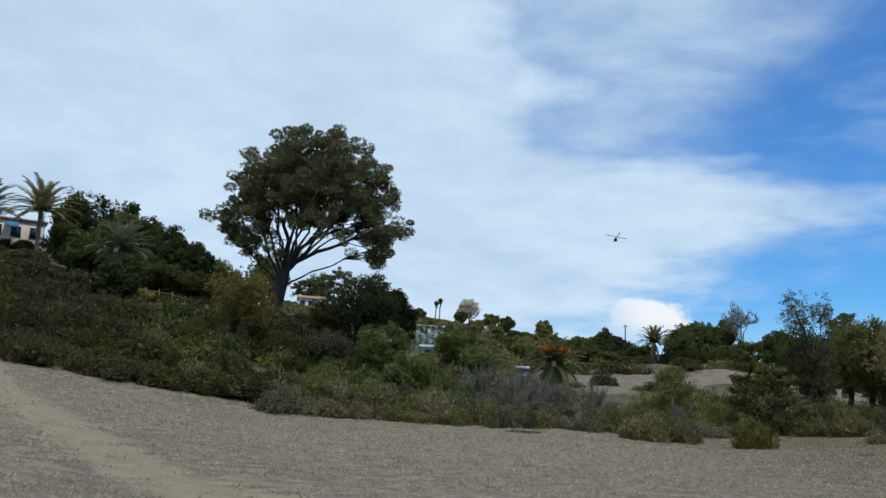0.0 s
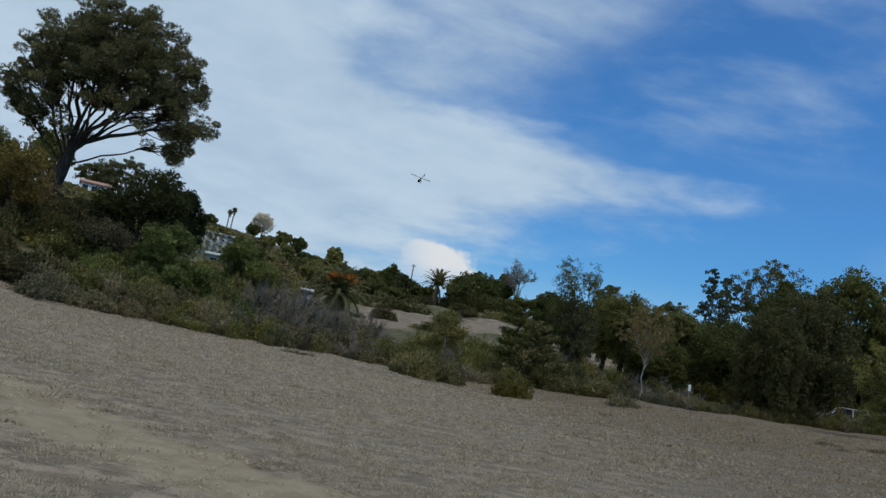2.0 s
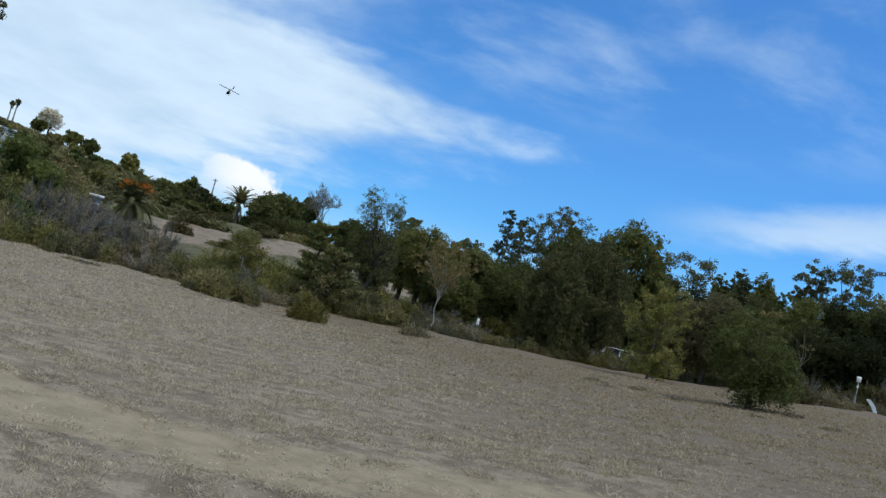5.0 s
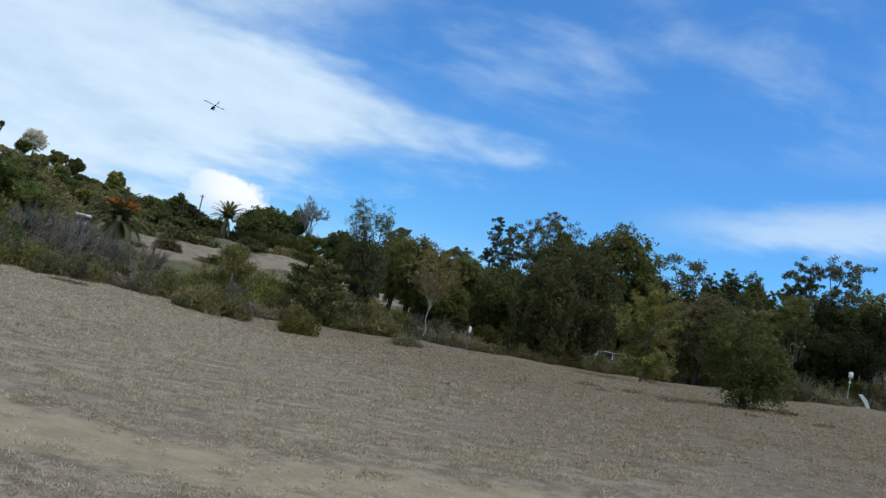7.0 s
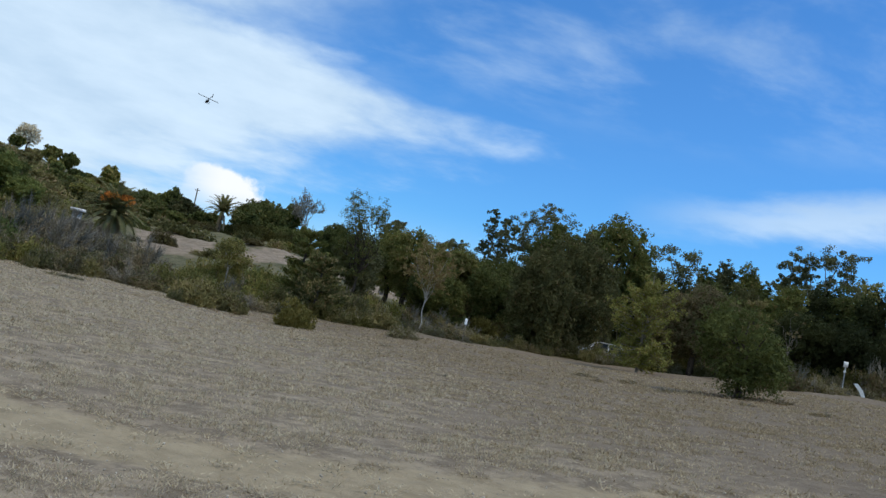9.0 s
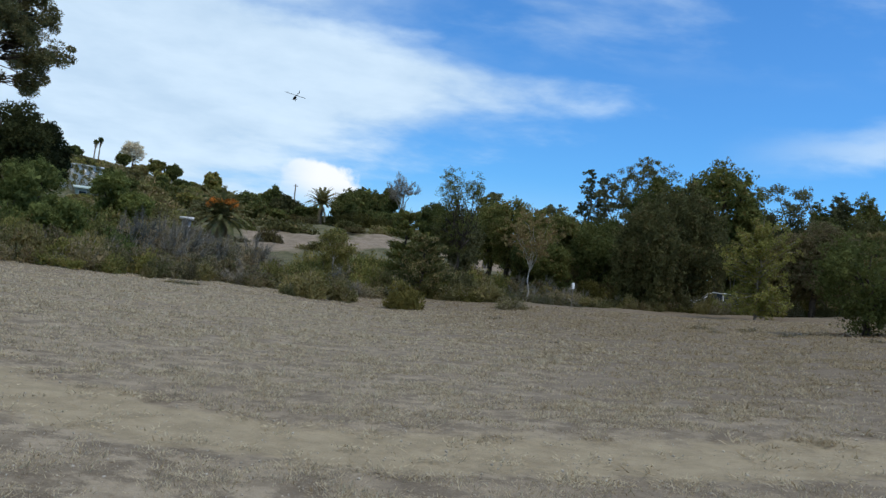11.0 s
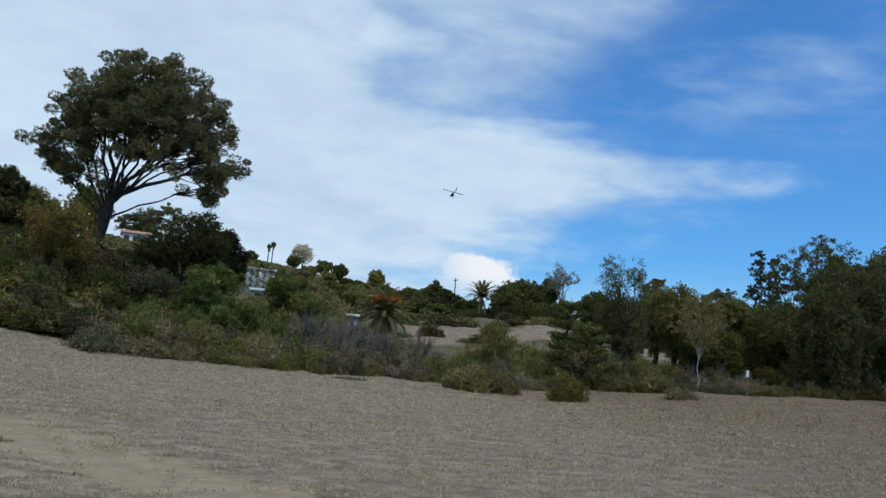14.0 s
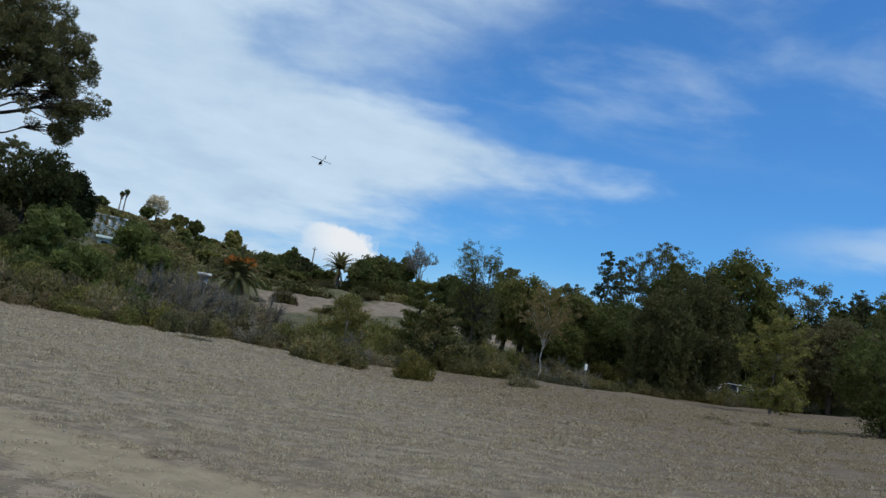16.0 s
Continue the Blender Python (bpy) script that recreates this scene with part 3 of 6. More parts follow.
# ---------------------------------------------------------------- trees
def broad_tree(name, label, x, y, top, width, leaf_material, bark=None, low=0.2, cover=0.75, lumps=9, seed=0, group="", half=None, aspect=0.5,
               flat=0.75, clump=0.17, shell=0.5, limbs=5, lean=None, spread=1.0, limb_r=1.0, category="tree", core=1.0, main=0.8, sink=0.0):
    rng = np.random.default_rng(seed + 17)
    z0 = float(land(x, y)) - 0.1
    h, d = max(top - z0, 1.2), math.hypot(x, y)
    rx, c0 = width / 2, low
    half = half or 0.08 * (d / 70) ** 0.85
    ob = root(name, x, y, z0, label, category, group)
    cz, rz = h * (1 + c0) / 2, h * (1 - c0) / 2
    blobs = [(np.array([0, 0, cz]), np.array([rx * main, rx * main, rz * (main + 0.06)]))]
    for k in range(lumps):
        u = unit(rng, 1)[0]
        u[2] = u[2] * 0.8 + 0.1
        c = np.array([0, 0, cz]) + u * np.array([rx * 0.68, rx * 0.68, rz * 0.7])
        s = rng.uniform(0.26, 0.44)
        blobs.append((c, np.array([rx * s, rx * s, min(rz, rx * 1.1) * s])))
    area = sum(4 * math.pi * b[1][0] * (b[1][0] + b[1][2]) / 2 for b in blobs)
    n = int(min(cover * area / (2 * half * half * aspect), 24000 if d < 40 else 12500 if d < 100 else 7000))
    per = 20
    nc = max(n // per, 8)
    wts = np.array([b[1][0] * b[1][2] for b in blobs])
    pick = rng.choice(len(blobs), nc, p=wts / wts.sum())
    u = unit(rng, nc) * (shell + (1 - shell) * rng.uniform(0, 1, nc) ** 0.6)[:, None]
    cen = np.array([b[0] for b in blobs])[pick] + u * np.array([b[1] for b in blobs])[pick]
    puff = rx * clump * 0.75
    grow_r = rx / (np.percentile(np.hypot(cen[:, 0], cen[:, 1]), 96) + puff)
    grow_z = h / (np.percentile(cen[:, 2], 99) + puff * flat)
    grow = np.array([grow_r, grow_r, grow_z])
    cen *= grow
    cen[:, 2] = h - (h - cen[:, 2]) * (1 + sink)
    blobs = [(b[0] * grow, b[1] * grow) for b in blobs]
    cen[:, 2] = np.maximum(cen[:, 2], h * c0 * 0.7 + 0.15)
    wood = Geo()
    tr = max(0.035 * h, 0.07) * limb_r
    fork = h * max(c0 + 0.12, 0.28)
    wood.tube(bend(rng, (0, 0, -0.25), (0.02 * h, 0, fork), 0, 0.06), tr * 1.15, tr * 0.8, 7)
    for k in range(limbs):
        c = blobs[1 + k % lumps][0] if lumps else cen[k]
        wood.tube(bend(rng, (0.02 * h, 0, fork * rng.uniform(0.8, 1.0)), c, 0.08, 0.2), tr * 0.55, tr * 0.14, 5)
    wood.tube(bend(rng, (0.02 * h, 0, fork * 0.98), (0, 0, cz + rz * 0.6), 0, 0.12), tr * 0.75, tr * 0.15, 5)
    part("trunk", wood, bark or M_BARK, ob)
    g = Geo().tris(clump_leaves(rng, cen, rx * clump * rng.uniform(0.7, 1.3, nc), per, half, aspect, flat, lean, spread))
    if core:
        m = int(core * 900)
        pick = rng.choice(len(blobs), m, p=wts / wts.sum())
        inner = np.array([b[0] for b in blobs])[pick] + unit(rng, m) * rng.uniform(0.2, 0.8, m)[:, None] * np.array([b[1] for b in blobs])[pick]
        inner[:, 2] = np.maximum(inner[:, 2], h * c0 * 0.7 + 0.2)
        g.tris(leaf_tris(rng, inner, half * 2.6, 0.6))
    part("crown", g, leaf_material, ob)
    return ob


def conifer(name, label, x, y, top, width, leaf_material, seed=0, group=""):
    rng = np.random.default_rng(seed + 91)
    z0 = float(land(x, y)) - 0.1
    h = top - z0
    ob = root(name, x, y, z0, label, "tree", group)
    wood, g = Geo(), Geo()
    wood.tube(bend(rng, (0, 0, -0.2), (0, 0, h * 0.97), 0, 0.02, 8), 0.03 * h, 0.01, 6)
    cen, rad, out = [], [], []
    tiers = max(6, int(h * 1.15))
    for k in range(tiers * 7):
        tier = k // 7
        t = 0.05 + 0.92 * (tier + rng.uniform(-0.12, 0.12)) / tiers + 0.02 * (k % 2)
        r = width / 2 * max(1 - t, 0) ** 0.62 * rng.uniform(0.62, 1.2) + 0.15
        a = (k % 7) * 0.898 + tier * 0.5 + rng.uniform(-0.3, 0.3)
        e = np.array([math.cos(a) * r, math.sin(a) * r, h * t + r * 0.34])
        wood.tube(bend(rng, (0, 0, h * t), e, -0.05, 0.08, 4), 0.03, 0.012, 4)
        for s in np.linspace(0.35, 1, max(3, int(r / 0.28))):
            cen.append(np.array([0, 0, h * t]) * (1 - s) + e * s)
            rad.append(0.24 + 0.15 * (1 - t))
            out.append((math.cos(a), math.sin(a), 0.7))
    cen = np.array(cen)
    per = 34
    g.tris(clump_leaves(rng, cen, np.array(rad), per, 0.11, 0.38, 0.8, np.repeat(np.array(out), per, 0), 0.8))
    part("trunk", wood, M_BARK, ob)
    part("crown", g, leaf_material, ob)
    return ob


def weeping_tree(name, label, x, y, top, width, leaf_material, seed=0, group=""):
    """A dense tree whose outer twigs hang in curtains."""
    rng = np.random.default_rng(seed + 5)
    z0 = float(land(x, y)) - 0.1
    h, rx = top - z0, width / 2
    ob = root(name, x, y, z0, label, "tree", group)
    wood, g = Geo(), Geo()
    wood.tube(bend(rng, (0, 0, -0.2), (0.2, 0, h * 0.4), 0, 0.08), 0.36, 0.24, 7)
    tips = []
    for k in range(17):
        a, q = k * 2.39996, math.sqrt((k + 0.7) / 17)
        e = np.array([math.cos(a) * rx * 0.85 * q, math.sin(a) * rx * 0.85 * q, h * (0.97 - 0.52 * q * q) * rng.uniform(0.9, 1.02)])
        wood.tube(bend(rng, (0.2, 0, h * 0.38), e, 0.1, 0.15), 0.14, 0.04, 5)
        tips.append(e)
    tips = np.array(tips)
    cen, ln = [], []
    for k in range(330):
        c = tips[rng.integers(len(tips))] + rng.normal(size=3) * np.array([0.17 * rx, 0.17 * rx, 0.05 * h])
        fall = rng.uniform(0.15, 0.85) * c[2]
        for s in np.arange(0, fall, 0.42):
            cen.append(c + np.array([0, 0, -s]) + rng.normal(size=3) * 0.06)
    cen = np.array(cen)
    cen = cen[rng.permutation(len(cen))[:2600]]
    g.tris(clump_leaves(rng, cen, 0.36, 8, 0.125, 0.36, 1.1, (0, 0, -0.9), 1.0))
    knobs = np.repeat(tips, 30, 0) + unit(rng, 30 * len(tips)) * np.array([rx * 0.24, rx * 0.24, h * 0.10]) * rng.uniform(0.5, 1.05, 30 * len(tips))[:, None]
    g.tris(clump_leaves(rng, knobs, 0.42, 13, 0.115, 0.45, 0.9, (0, 0, -0.4), 1.0))
    inner = tips[rng.integers(len(tips), size=900)] * np.stack([rng.uniform(0.1, 0.95, 900)] * 2 + [rng.uniform(0.1, 0.92, 900)], 1)
    g.tris(leaf_tris(rng, inner, 0.32, 0.6, (0, 0, -0.6)))
    part("trunk", wood, M_BARK, ob)
    part("crown", g, leaf_material, ob)
    return ob


def gum_tree(name, label, x, y, top, width, seed=0, group=""):
    """Tall open tree: pale limbs, tufts of leaves at their ends, sky between."""
    rng = np.random.default_rng(seed + 44)
    z0 = float(land(x, y)) - 0.1
    h, rx, d = top - z0, width / 2, math.hypot(x, y)
    half = 0.115 * (d / 90) ** 0.9
    ob = root(name, x, y, z0, label, "tree", group)
    wood, g = Geo(), Geo()
    wood.tube(bend(rng, (0, 0, -0.3), (0.1, 0, h * 0.5), 0, 0.05), 0.3, 0.2, 7)
    cen, rad = [], []
    for k in range(12):
        a, t = k * 2.4 + rng.uniform(-0.4, 0.4), 0.44 + 0.52 * (k + 1) / 12
        q = math.sqrt(max(0.08, 1 - ((t - 0.72) / 0.33) ** 2)) * rng.uniform(0.5, 0.95)
        e = np.array([math.cos(a) * rx * q, math.sin(a) * rx * q, h * t])
        s = (0.05, 0, h * rng.uniform(0.38, 0.5))
        wood.tube(bend(rng, s, e, 0.02, 0.14), 0.11, 0.03, 5)
        for j in range(13):
            cen.append(e + rng.normal(size=3) * np.array([0.24 * rx, 0.24 * rx, 0.035 * h]))
            rad.append(rng.uniform(0.10, 0.26) * rx)
    per = 46
    g.tris(clump_leaves(rng, np.array(cen), np.array(rad), per, half * 0.85, 0.5, 0.7, (0, 0, -0.5), 1.0))
    part("trunk", wood, M_GUMBARK, ob)
    part("crown", g, M_EUC, ob)
    return ob


def bare_tree(name, label, x, y, top, width, mat, seed=0, levels=3, spray=9):
    rng = np.random.default_rng(seed + 23)
    z0 = float(land(x, y)) - 0.1
    h, d = top - z0, math.hypot(x, y)
    ob = root(name, x, y, z0, label, "tree")
    wood, tw = Geo(), Geo()
    wood.tube(bend(rng, (0, 0, -0.2), (0, 0, h * 0.3), 0, 0.05), 0.03 * h, 0.022 * h, 6)
    cur = []
    for k in range(9):
        u = unit(rng, 1)[0]
        u[2] = abs(u[2]) * 1.1 + 0.25
        e = np.array([0, 0, h * 0.56]) + u * np.array([width * 0.32, width * 0.32, h * 0.26])
        wood.tube(bend(rng, (0, 0, h * 0.28), e, 0.05, 0.12), 0.012 * h, 0.004 * h, 4)
        cur.append(e)
    cur = np.array(cur)
    c0 = np.array([0, 0, h * 0.5])
    for lv in range(levels):
        st = np.repeat(cur, spray if lv else 8, 0)
        out = (st - c0) / (np.linalg.norm(st - c0, axis=1)[:, None] + 1e-6)
        en = st + (out * 0.7 + unit(rng, len(st)) * 0.8) * (0.13 * h / (1 + 0.45 * lv))
        tw.quads(twig_quads(rng, st, en, max(0.004 * h / (1 + lv), d * 0.00022)))
        cur = en[rng.permutation(len(en))[:160]]
    part("trunk", wood, mat, ob)
    part("twig_spray", tw, mat, ob)
    return ob


def date_palm(name, label, x, y, top, width, seed=0, fruit=False, fronds=52, skirt=10, mat=None):
    rng = np.random.default_rng(seed + 71)
    z0 = float(land(x, y)) - 0.1
    r = width / 2 * 1.12
    wide = (math.hypot(x, y) / 75) ** 0.8
    hub = top - 0.72 * r - z0
    hub = max(hub, 0.8)
    ob = root(name, x, y, z0, label, "palm tree", "palms on the hillside")
    wood = Geo()
    n = max(int(hub / 0.16), 6)
    zz = np.linspace(-0.2, hub, n)
    wood.tube(np.stack([0.03 * np.sin(zz), 0 * zz, zz], 1), 0.22 + 0.045 * (np.arange(n) % 2), 0, 9)
    part("trunk", wood, M_PALMBARK, ob)
    g, dead = Geo(), Geo()
    for k in range(fronds + skirt):
        hang = k >= fronds
        a = k * 2.39996
        rise = -0.9 - 0.3 * rng.uniform() if hang else 1.5 - (2.2 if fruit else 1.45) * (k / fronds) ** 1.05 + rng.uniform(-0.1, 0.1)
        ln = r * rng.uniform(0.88, 1.12) * (0.95 if hang else 1.0)
        m = 19
        s = np.linspace(0, 1, m)
        ang = rise - s**1.5 * (0.5 if hang else 0.95)
        dx = np.concatenate([[0], np.cumsum(np.cos((ang[1:] + ang[:-1]) / 2))]) / (m - 1) * ln
        dz = np.concatenate([[0], np.cumsum(np.sin((ang[1:] + ang[:-1]) / 2))]) / (m - 1) * ln
        p = np.stack([np.cos(a) * dx, np.sin(a) * dx, hub + dz], 1)
        tgt = dead if hang else g
        tgt.tube(p, 0.035, 0.008, 4)
        t = np.gradient(p, axis=0)
        t /= np.linalg.norm(t, axis=1)[:, None]
        side = np.array([-math.sin(a), math.cos(a), 0])
        up = np.cross(side, t)
        q = []
        for j in range(2, m):
            for sg in (-1, 1):
                for half_step in (0, 0.5):
                    b0 = p[j] - t[j] * half_step * ln / m
                    w = 0.20 * r * (1 - 0.55 * s[j]) * rng.uniform(0.8, 1.15)
                    d = side * sg * 0.8 + t[j] * 0.75 - up[j] * 0.0 + np.array([0, 0, -0.25 * rng.uniform()])
                    d /= np.linalg.norm(d)
                    e = b0 + d * w
                    wv = t[j] * 0.046 * wide
                    q.append([b0 - wv, b0 + wv, e + wv * 0.3, e - wv * 0.3])
        tgt.quads(np.array(q))
    part("fronds", g, mat or M_PALM, ob)
    if skirt:
        part("dead_fronds", dead, M_DEADFROND, ob, "hanging dry dead fronds")
    if fruit:
        for k in range(9):
            a = k / 9 * 2 * math.pi + 0.3
            c = np.array([math.cos(a) * 1.0, math.sin(a) * 1.0, hub + 1.15 + 0.5 * rng.uniform()])
            fr = Geo().tube(bend(rng, (0, 0, hub + 0.1), c + (0, 0, 0.2), 0.25, 0.05), 0.03, 0.02, 4)
            st = np.repeat(c[None] + (0, 0, 0.2), 46, 0)
            en = st + rng.normal(size=(46, 3)) * np.array([0.2, 0.2, 0.16]) + np.array([math.cos(a) * 0.2, math.sin(a) * 0.2, -0.45])
            fr.quads(twig_quads(rng, st, en, 0.03))
            fr.quads(leaf_quads(rng, en, 0.085, 0.8))
            part("fruit_cluster", fr, M_DATES, ob, "orange hanging date cluster")
    return ob


def fan_palm(x, y, top, crown, seed):
    rng = np.random.default_rng(seed)
    z0 = float(land(x, y)) - 0.1
    h = top - z0
    ob = root("fan_palm", x, y, z0, "tall thin fan palm with a small round crown", "palm tree", "pair of fan palms")
    part("trunk", Geo().tube(bend(rng, (0, 0, -0.3), (0.15, 0, h - crown * 0.5), 0, 0.02, 8), 0.34, 0.22, 7), M_PALMBARK, ob)
    u = unit(rng, 170)
    c = u * crown * rng.uniform(0.4, 0.8, 170)[:, None] + np.array([0.15, 0, h - crown * 0.72])
    part("fronds", Geo().quads(leaf_quads(rng, c, 0.5, 0.45, u * 1.5)), M_DARK, ob)
    part("dead_fronds", Geo().quads(leaf_quads(rng, rng.normal(size=(60, 3)) * np.array([0.3, 0.3, 0.6]) + np.array([0.15, 0, h - crown * 1.7]), 0.5, 0.5, (0, 0, -1))), M_DEADFROND, ob, "hanging dry dead fronds")


# the big pine over the brush
def great_pine(x, y):
    rng = np.random.default_rng(12)
    z0 = float(land(x, y)) - 0.2
    ob = root("pine_tree", x, y, z0, "tall spreading dark green pine with a fanned open crown", "tree")
    # across: along the slope as it is mostly seen, depth: away
    ca, sa = math.cos(radians(22)), math.sin(radians(22))

    def at(u, w, z):
        return np.array([u * ca - w * sa, u * sa + w * ca, z])
    bole = Geo()
    pts = np.array([at(0.3, 0, -0.5), at(0.35, 0, 0.5), at(0.55, 0, 2.0), at(0.85, 0, 3.6), at(1.1, 0, 4.9), at(1.3, 0, 6.2)])
    bole.tube(pts, np.array([0.85, 0.70, 0.60, 0.56, 0.52, 0.38]), 0, 10)
    part("trunk", bole, M_BARK, ob, "leaning brown trunk", True)
    # ends of the twigs over the crown: (across, depth, height)
    centre, rad = (3.5, 0.0, 11.6), (8.1, 7.6, 8.4)
    targets = []
    golden = 2.39996
    for k in range(340):
        zz = 1 - (k + 0.5) / 340 * 1.62
        rr = math.sqrt(max(0.0, 1 - zz * zz))
        a = k * golden + rng.uniform(-0.3, 0.3)
        f = rng.uniform(0.6, 1.02) if zz > -0.1 else rng.uniform(0.84, 1.03)
        u, w = rr * math.cos(a), rr * math.sin(a)
        if zz < -0.05 and abs(u) < 0.74 and rng.uniform() < 0.76:
            continue
        targets.append((centre[0] + rad[0] * u * f, rad[1] * w * f, centre[2] + rad[2] * zz * f * (1.0 if zz > 0 else 0.85)))
    for k in range(110):
        zz = 0.98 - (k + 0.5) / 110 * 1.1
        rr = math.sqrt(max(0.0, 1 - zz * zz))
        a, f = k * golden + 1.0, rng.uniform(0.45, 0.9)
        targets.append((centre[0] + rad[0] * rr * math.cos(a) * f, rad[1] * rr * math.sin(a) * f, centre[2] + 0.6 + rad[2] * zz * f))
    for u, w, z in ((-6.2, 0.5, 10.7), (-5.4, -1, 10.2), (-4.8, 1, 9.4), (-4.6, 0, 11.4), (12.9, 0.3, 10.9), (12.0, -0.8, 10.2),
                    (11.4, 0.6, 11.6), (10.8, 0, 9.3), (10.0, 0.4, 7.4), (9.0, -0.6, 7.6), (9.6, 1, 8.4), (7.4, 0.5, 8.0), (-2.9, 0.8, 8.4),
                    (13.0, -0.2, 11.5), (-4.6, -1.4, 13.2), (-4.2, 1, 15.0), (11.0, 0.6, 13.6), (-3.3, 0.4, 17.2), (0.4, 0.2, 19.7), (2.0, -0.6, 19.9), (4.4, 0.5, 19.8)):
        targets.append((u, w, z))
    targets = np.array(targets)
    # main limbs fan out from the fork
    ends = [(-4.4, 0.4, 9.9), (-3.4, -1.5, 12.0), (-2.2, 2.0, 13.6), (-0.6, -2.2, 15.2), (0.8, 1.6, 16.8), (2.4, -1.4, 17.6), (4.0, 2.2, 17.4), (5.6, -2.4, 16.4),
            (7.2, 1.2, 15.2), (8.4, -1.6, 13.4), (9.8, 1.6, 11.6), (11.2, -0.4, 10.4), (8.6, 0.6, 8.4), (3.0, -4.6, 12.5), (3.4, 4.8, 12.8), (6.2, 3.8, 11.2), (0.2, 3.6, 11.0), (5.4, -4.2, 10.6)]
    lines, owners = [], []
    for k, e in enumerate(ends):
        s0 = 3.9 + (k % 6) * 0.42
        st = at(0.8 + (s0 - 3.6) * 0.22, 0, s0 + 0.3)
        en = at(*e)
        p = bend(rng, st, en, 0.05 if e[2] > 10 else 0.02, 0.045, 9)
        r0 = 0.24 if k in (4, 8, 11) else rng.uniform(0.10, 0.16)
        limb = Geo().tube(p, r0, 0.05, 6)
        lines.append(p)
        owners.append(limb)
    cen = []
    for u, w, z in targets:
        c = at(u, w, z)
        best = min(range(len(lines)), key=lambda i: np.linalg.norm(lines[i][3:] - c, axis=1).min() + 0.25 * np.linalg.norm(lines[i][-1] - c))
        j = 3 + int(np.argmin(np.linalg.norm(lines[best][3:] - c, axis=1)))
        j = max(3, j - 2)
        s = lines[best][j]
        tw = bend(rng, s, c, 0.04, 0.10, 6)
        owners[best].tube(tw, 0.055, 0.02, 4)
        cen.append(c)
        if rng.uniform() < 0.45:
            cen.append(tw[4] + rng.normal(size=3) * 0.5)
    for limb in owners:
        part("limb", limb, M_BARK, ob)
    cen = np.array(cen)
    keep = cen[:, 2] > 6.4
    cen = cen[keep]
    n = len(cen)
    # each twig end carries two dense round tufts of needles
    hub = np.repeat(cen, 2, 0) + unit(rng, n * 2) * np.repeat(rng.uniform(0.2, 0.62, n), 2)[:, None] * np.array([1, 1, 0.8])
    blades = 150
    size = rng.uniform(0.42, 0.82, len(hub))
    u = unit(rng, len(hub) * blades)
    flatter = u * np.array([1, 1, 0.72])
    c = np.repeat(hub, blades, 0) + flatter * np.repeat(size, blades)[:, None] * rng.uniform(0.5, 1.0, len(u))[:, None] ** 0.7
    u[:, 2] += 0.25
    part("crown", Geo().tris(leaf_tris(rng, c, 0.10, 0.36, u * 2.0, 0.8)), M_PINE, ob)
    return ob


great_pine(-28.95, 78.8).scale = (1.03, 1.03, 1.0)

def poplar(x, y, top, width, seed):
    """Loose upright tree: short leafy sprays all along rising branches, down to the grass."""
    rng = np.random.default_rng(seed)
    z0 = float(land(x, y)) - 0.1
    h = top - z0
    ob = root("poplar_tree", x, y, z0, "pale yellow green poplar with loose ragged leaves", "tree")
    wood = Geo().tube(bend(rng, (0, 0, -0.2), (0.1, 0, h * 0.96), 0, 0.03, 8), 0.11, 0.02, 7)
    cen = []
    for k in range(100):
        t = rng.uniform(0.04, 0.9)
        reach = width / 2 * math.sin((0.2 + 0.77 * t) * math.pi) ** 0.75 * rng.uniform(0.5, 1.15) + 0.12
        a = k * 2.39996
        s0 = np.array([0.1 * t, 0, h * t * 0.92])
        e = s0 + np.array([math.cos(a) * reach, math.sin(a) * reach, reach * (rng.uniform(-0.35, 0.3) if t < 0.35 else rng.uniform(0.2, 0.75))])
        p = bend(rng, s0, e, 0.03, 0.12, 6)
        wood.tube(p, 0.03, 0.008, 4)
        for j in (1, 2, 3, 4, 5):
            cen.append(p[j] + rng.normal(size=3) * 0.12)
    cen = np.array(cen)
    part("trunk", wood, M_GUMBARK, ob, "slim grey trunk and branches")
    part("crown", Geo().tris(clump_leaves(rng, cen, rng.uniform(0.2, 0.40, len(cen)), 28, 0.066, 0.62, 0.85, (0, 0, -0.3), 1.0)), M_POPLAR, ob)


poplar(*polar(33.1, 61), EYE + 61 * math.tan(radians(6.5)), 4.7, 86)


def tree_at(name, label, a, d, el, w, mat, group="", seed=0, **kw):
    """A tree by its heading, distance, the angle of its top over the eye and its width."""
    x, y = polar(a, d)
    return broad_tree(name, label, x, y, EYE + d * math.tan(radians(el)), w, mat, seed=seed, group=group, **kw)


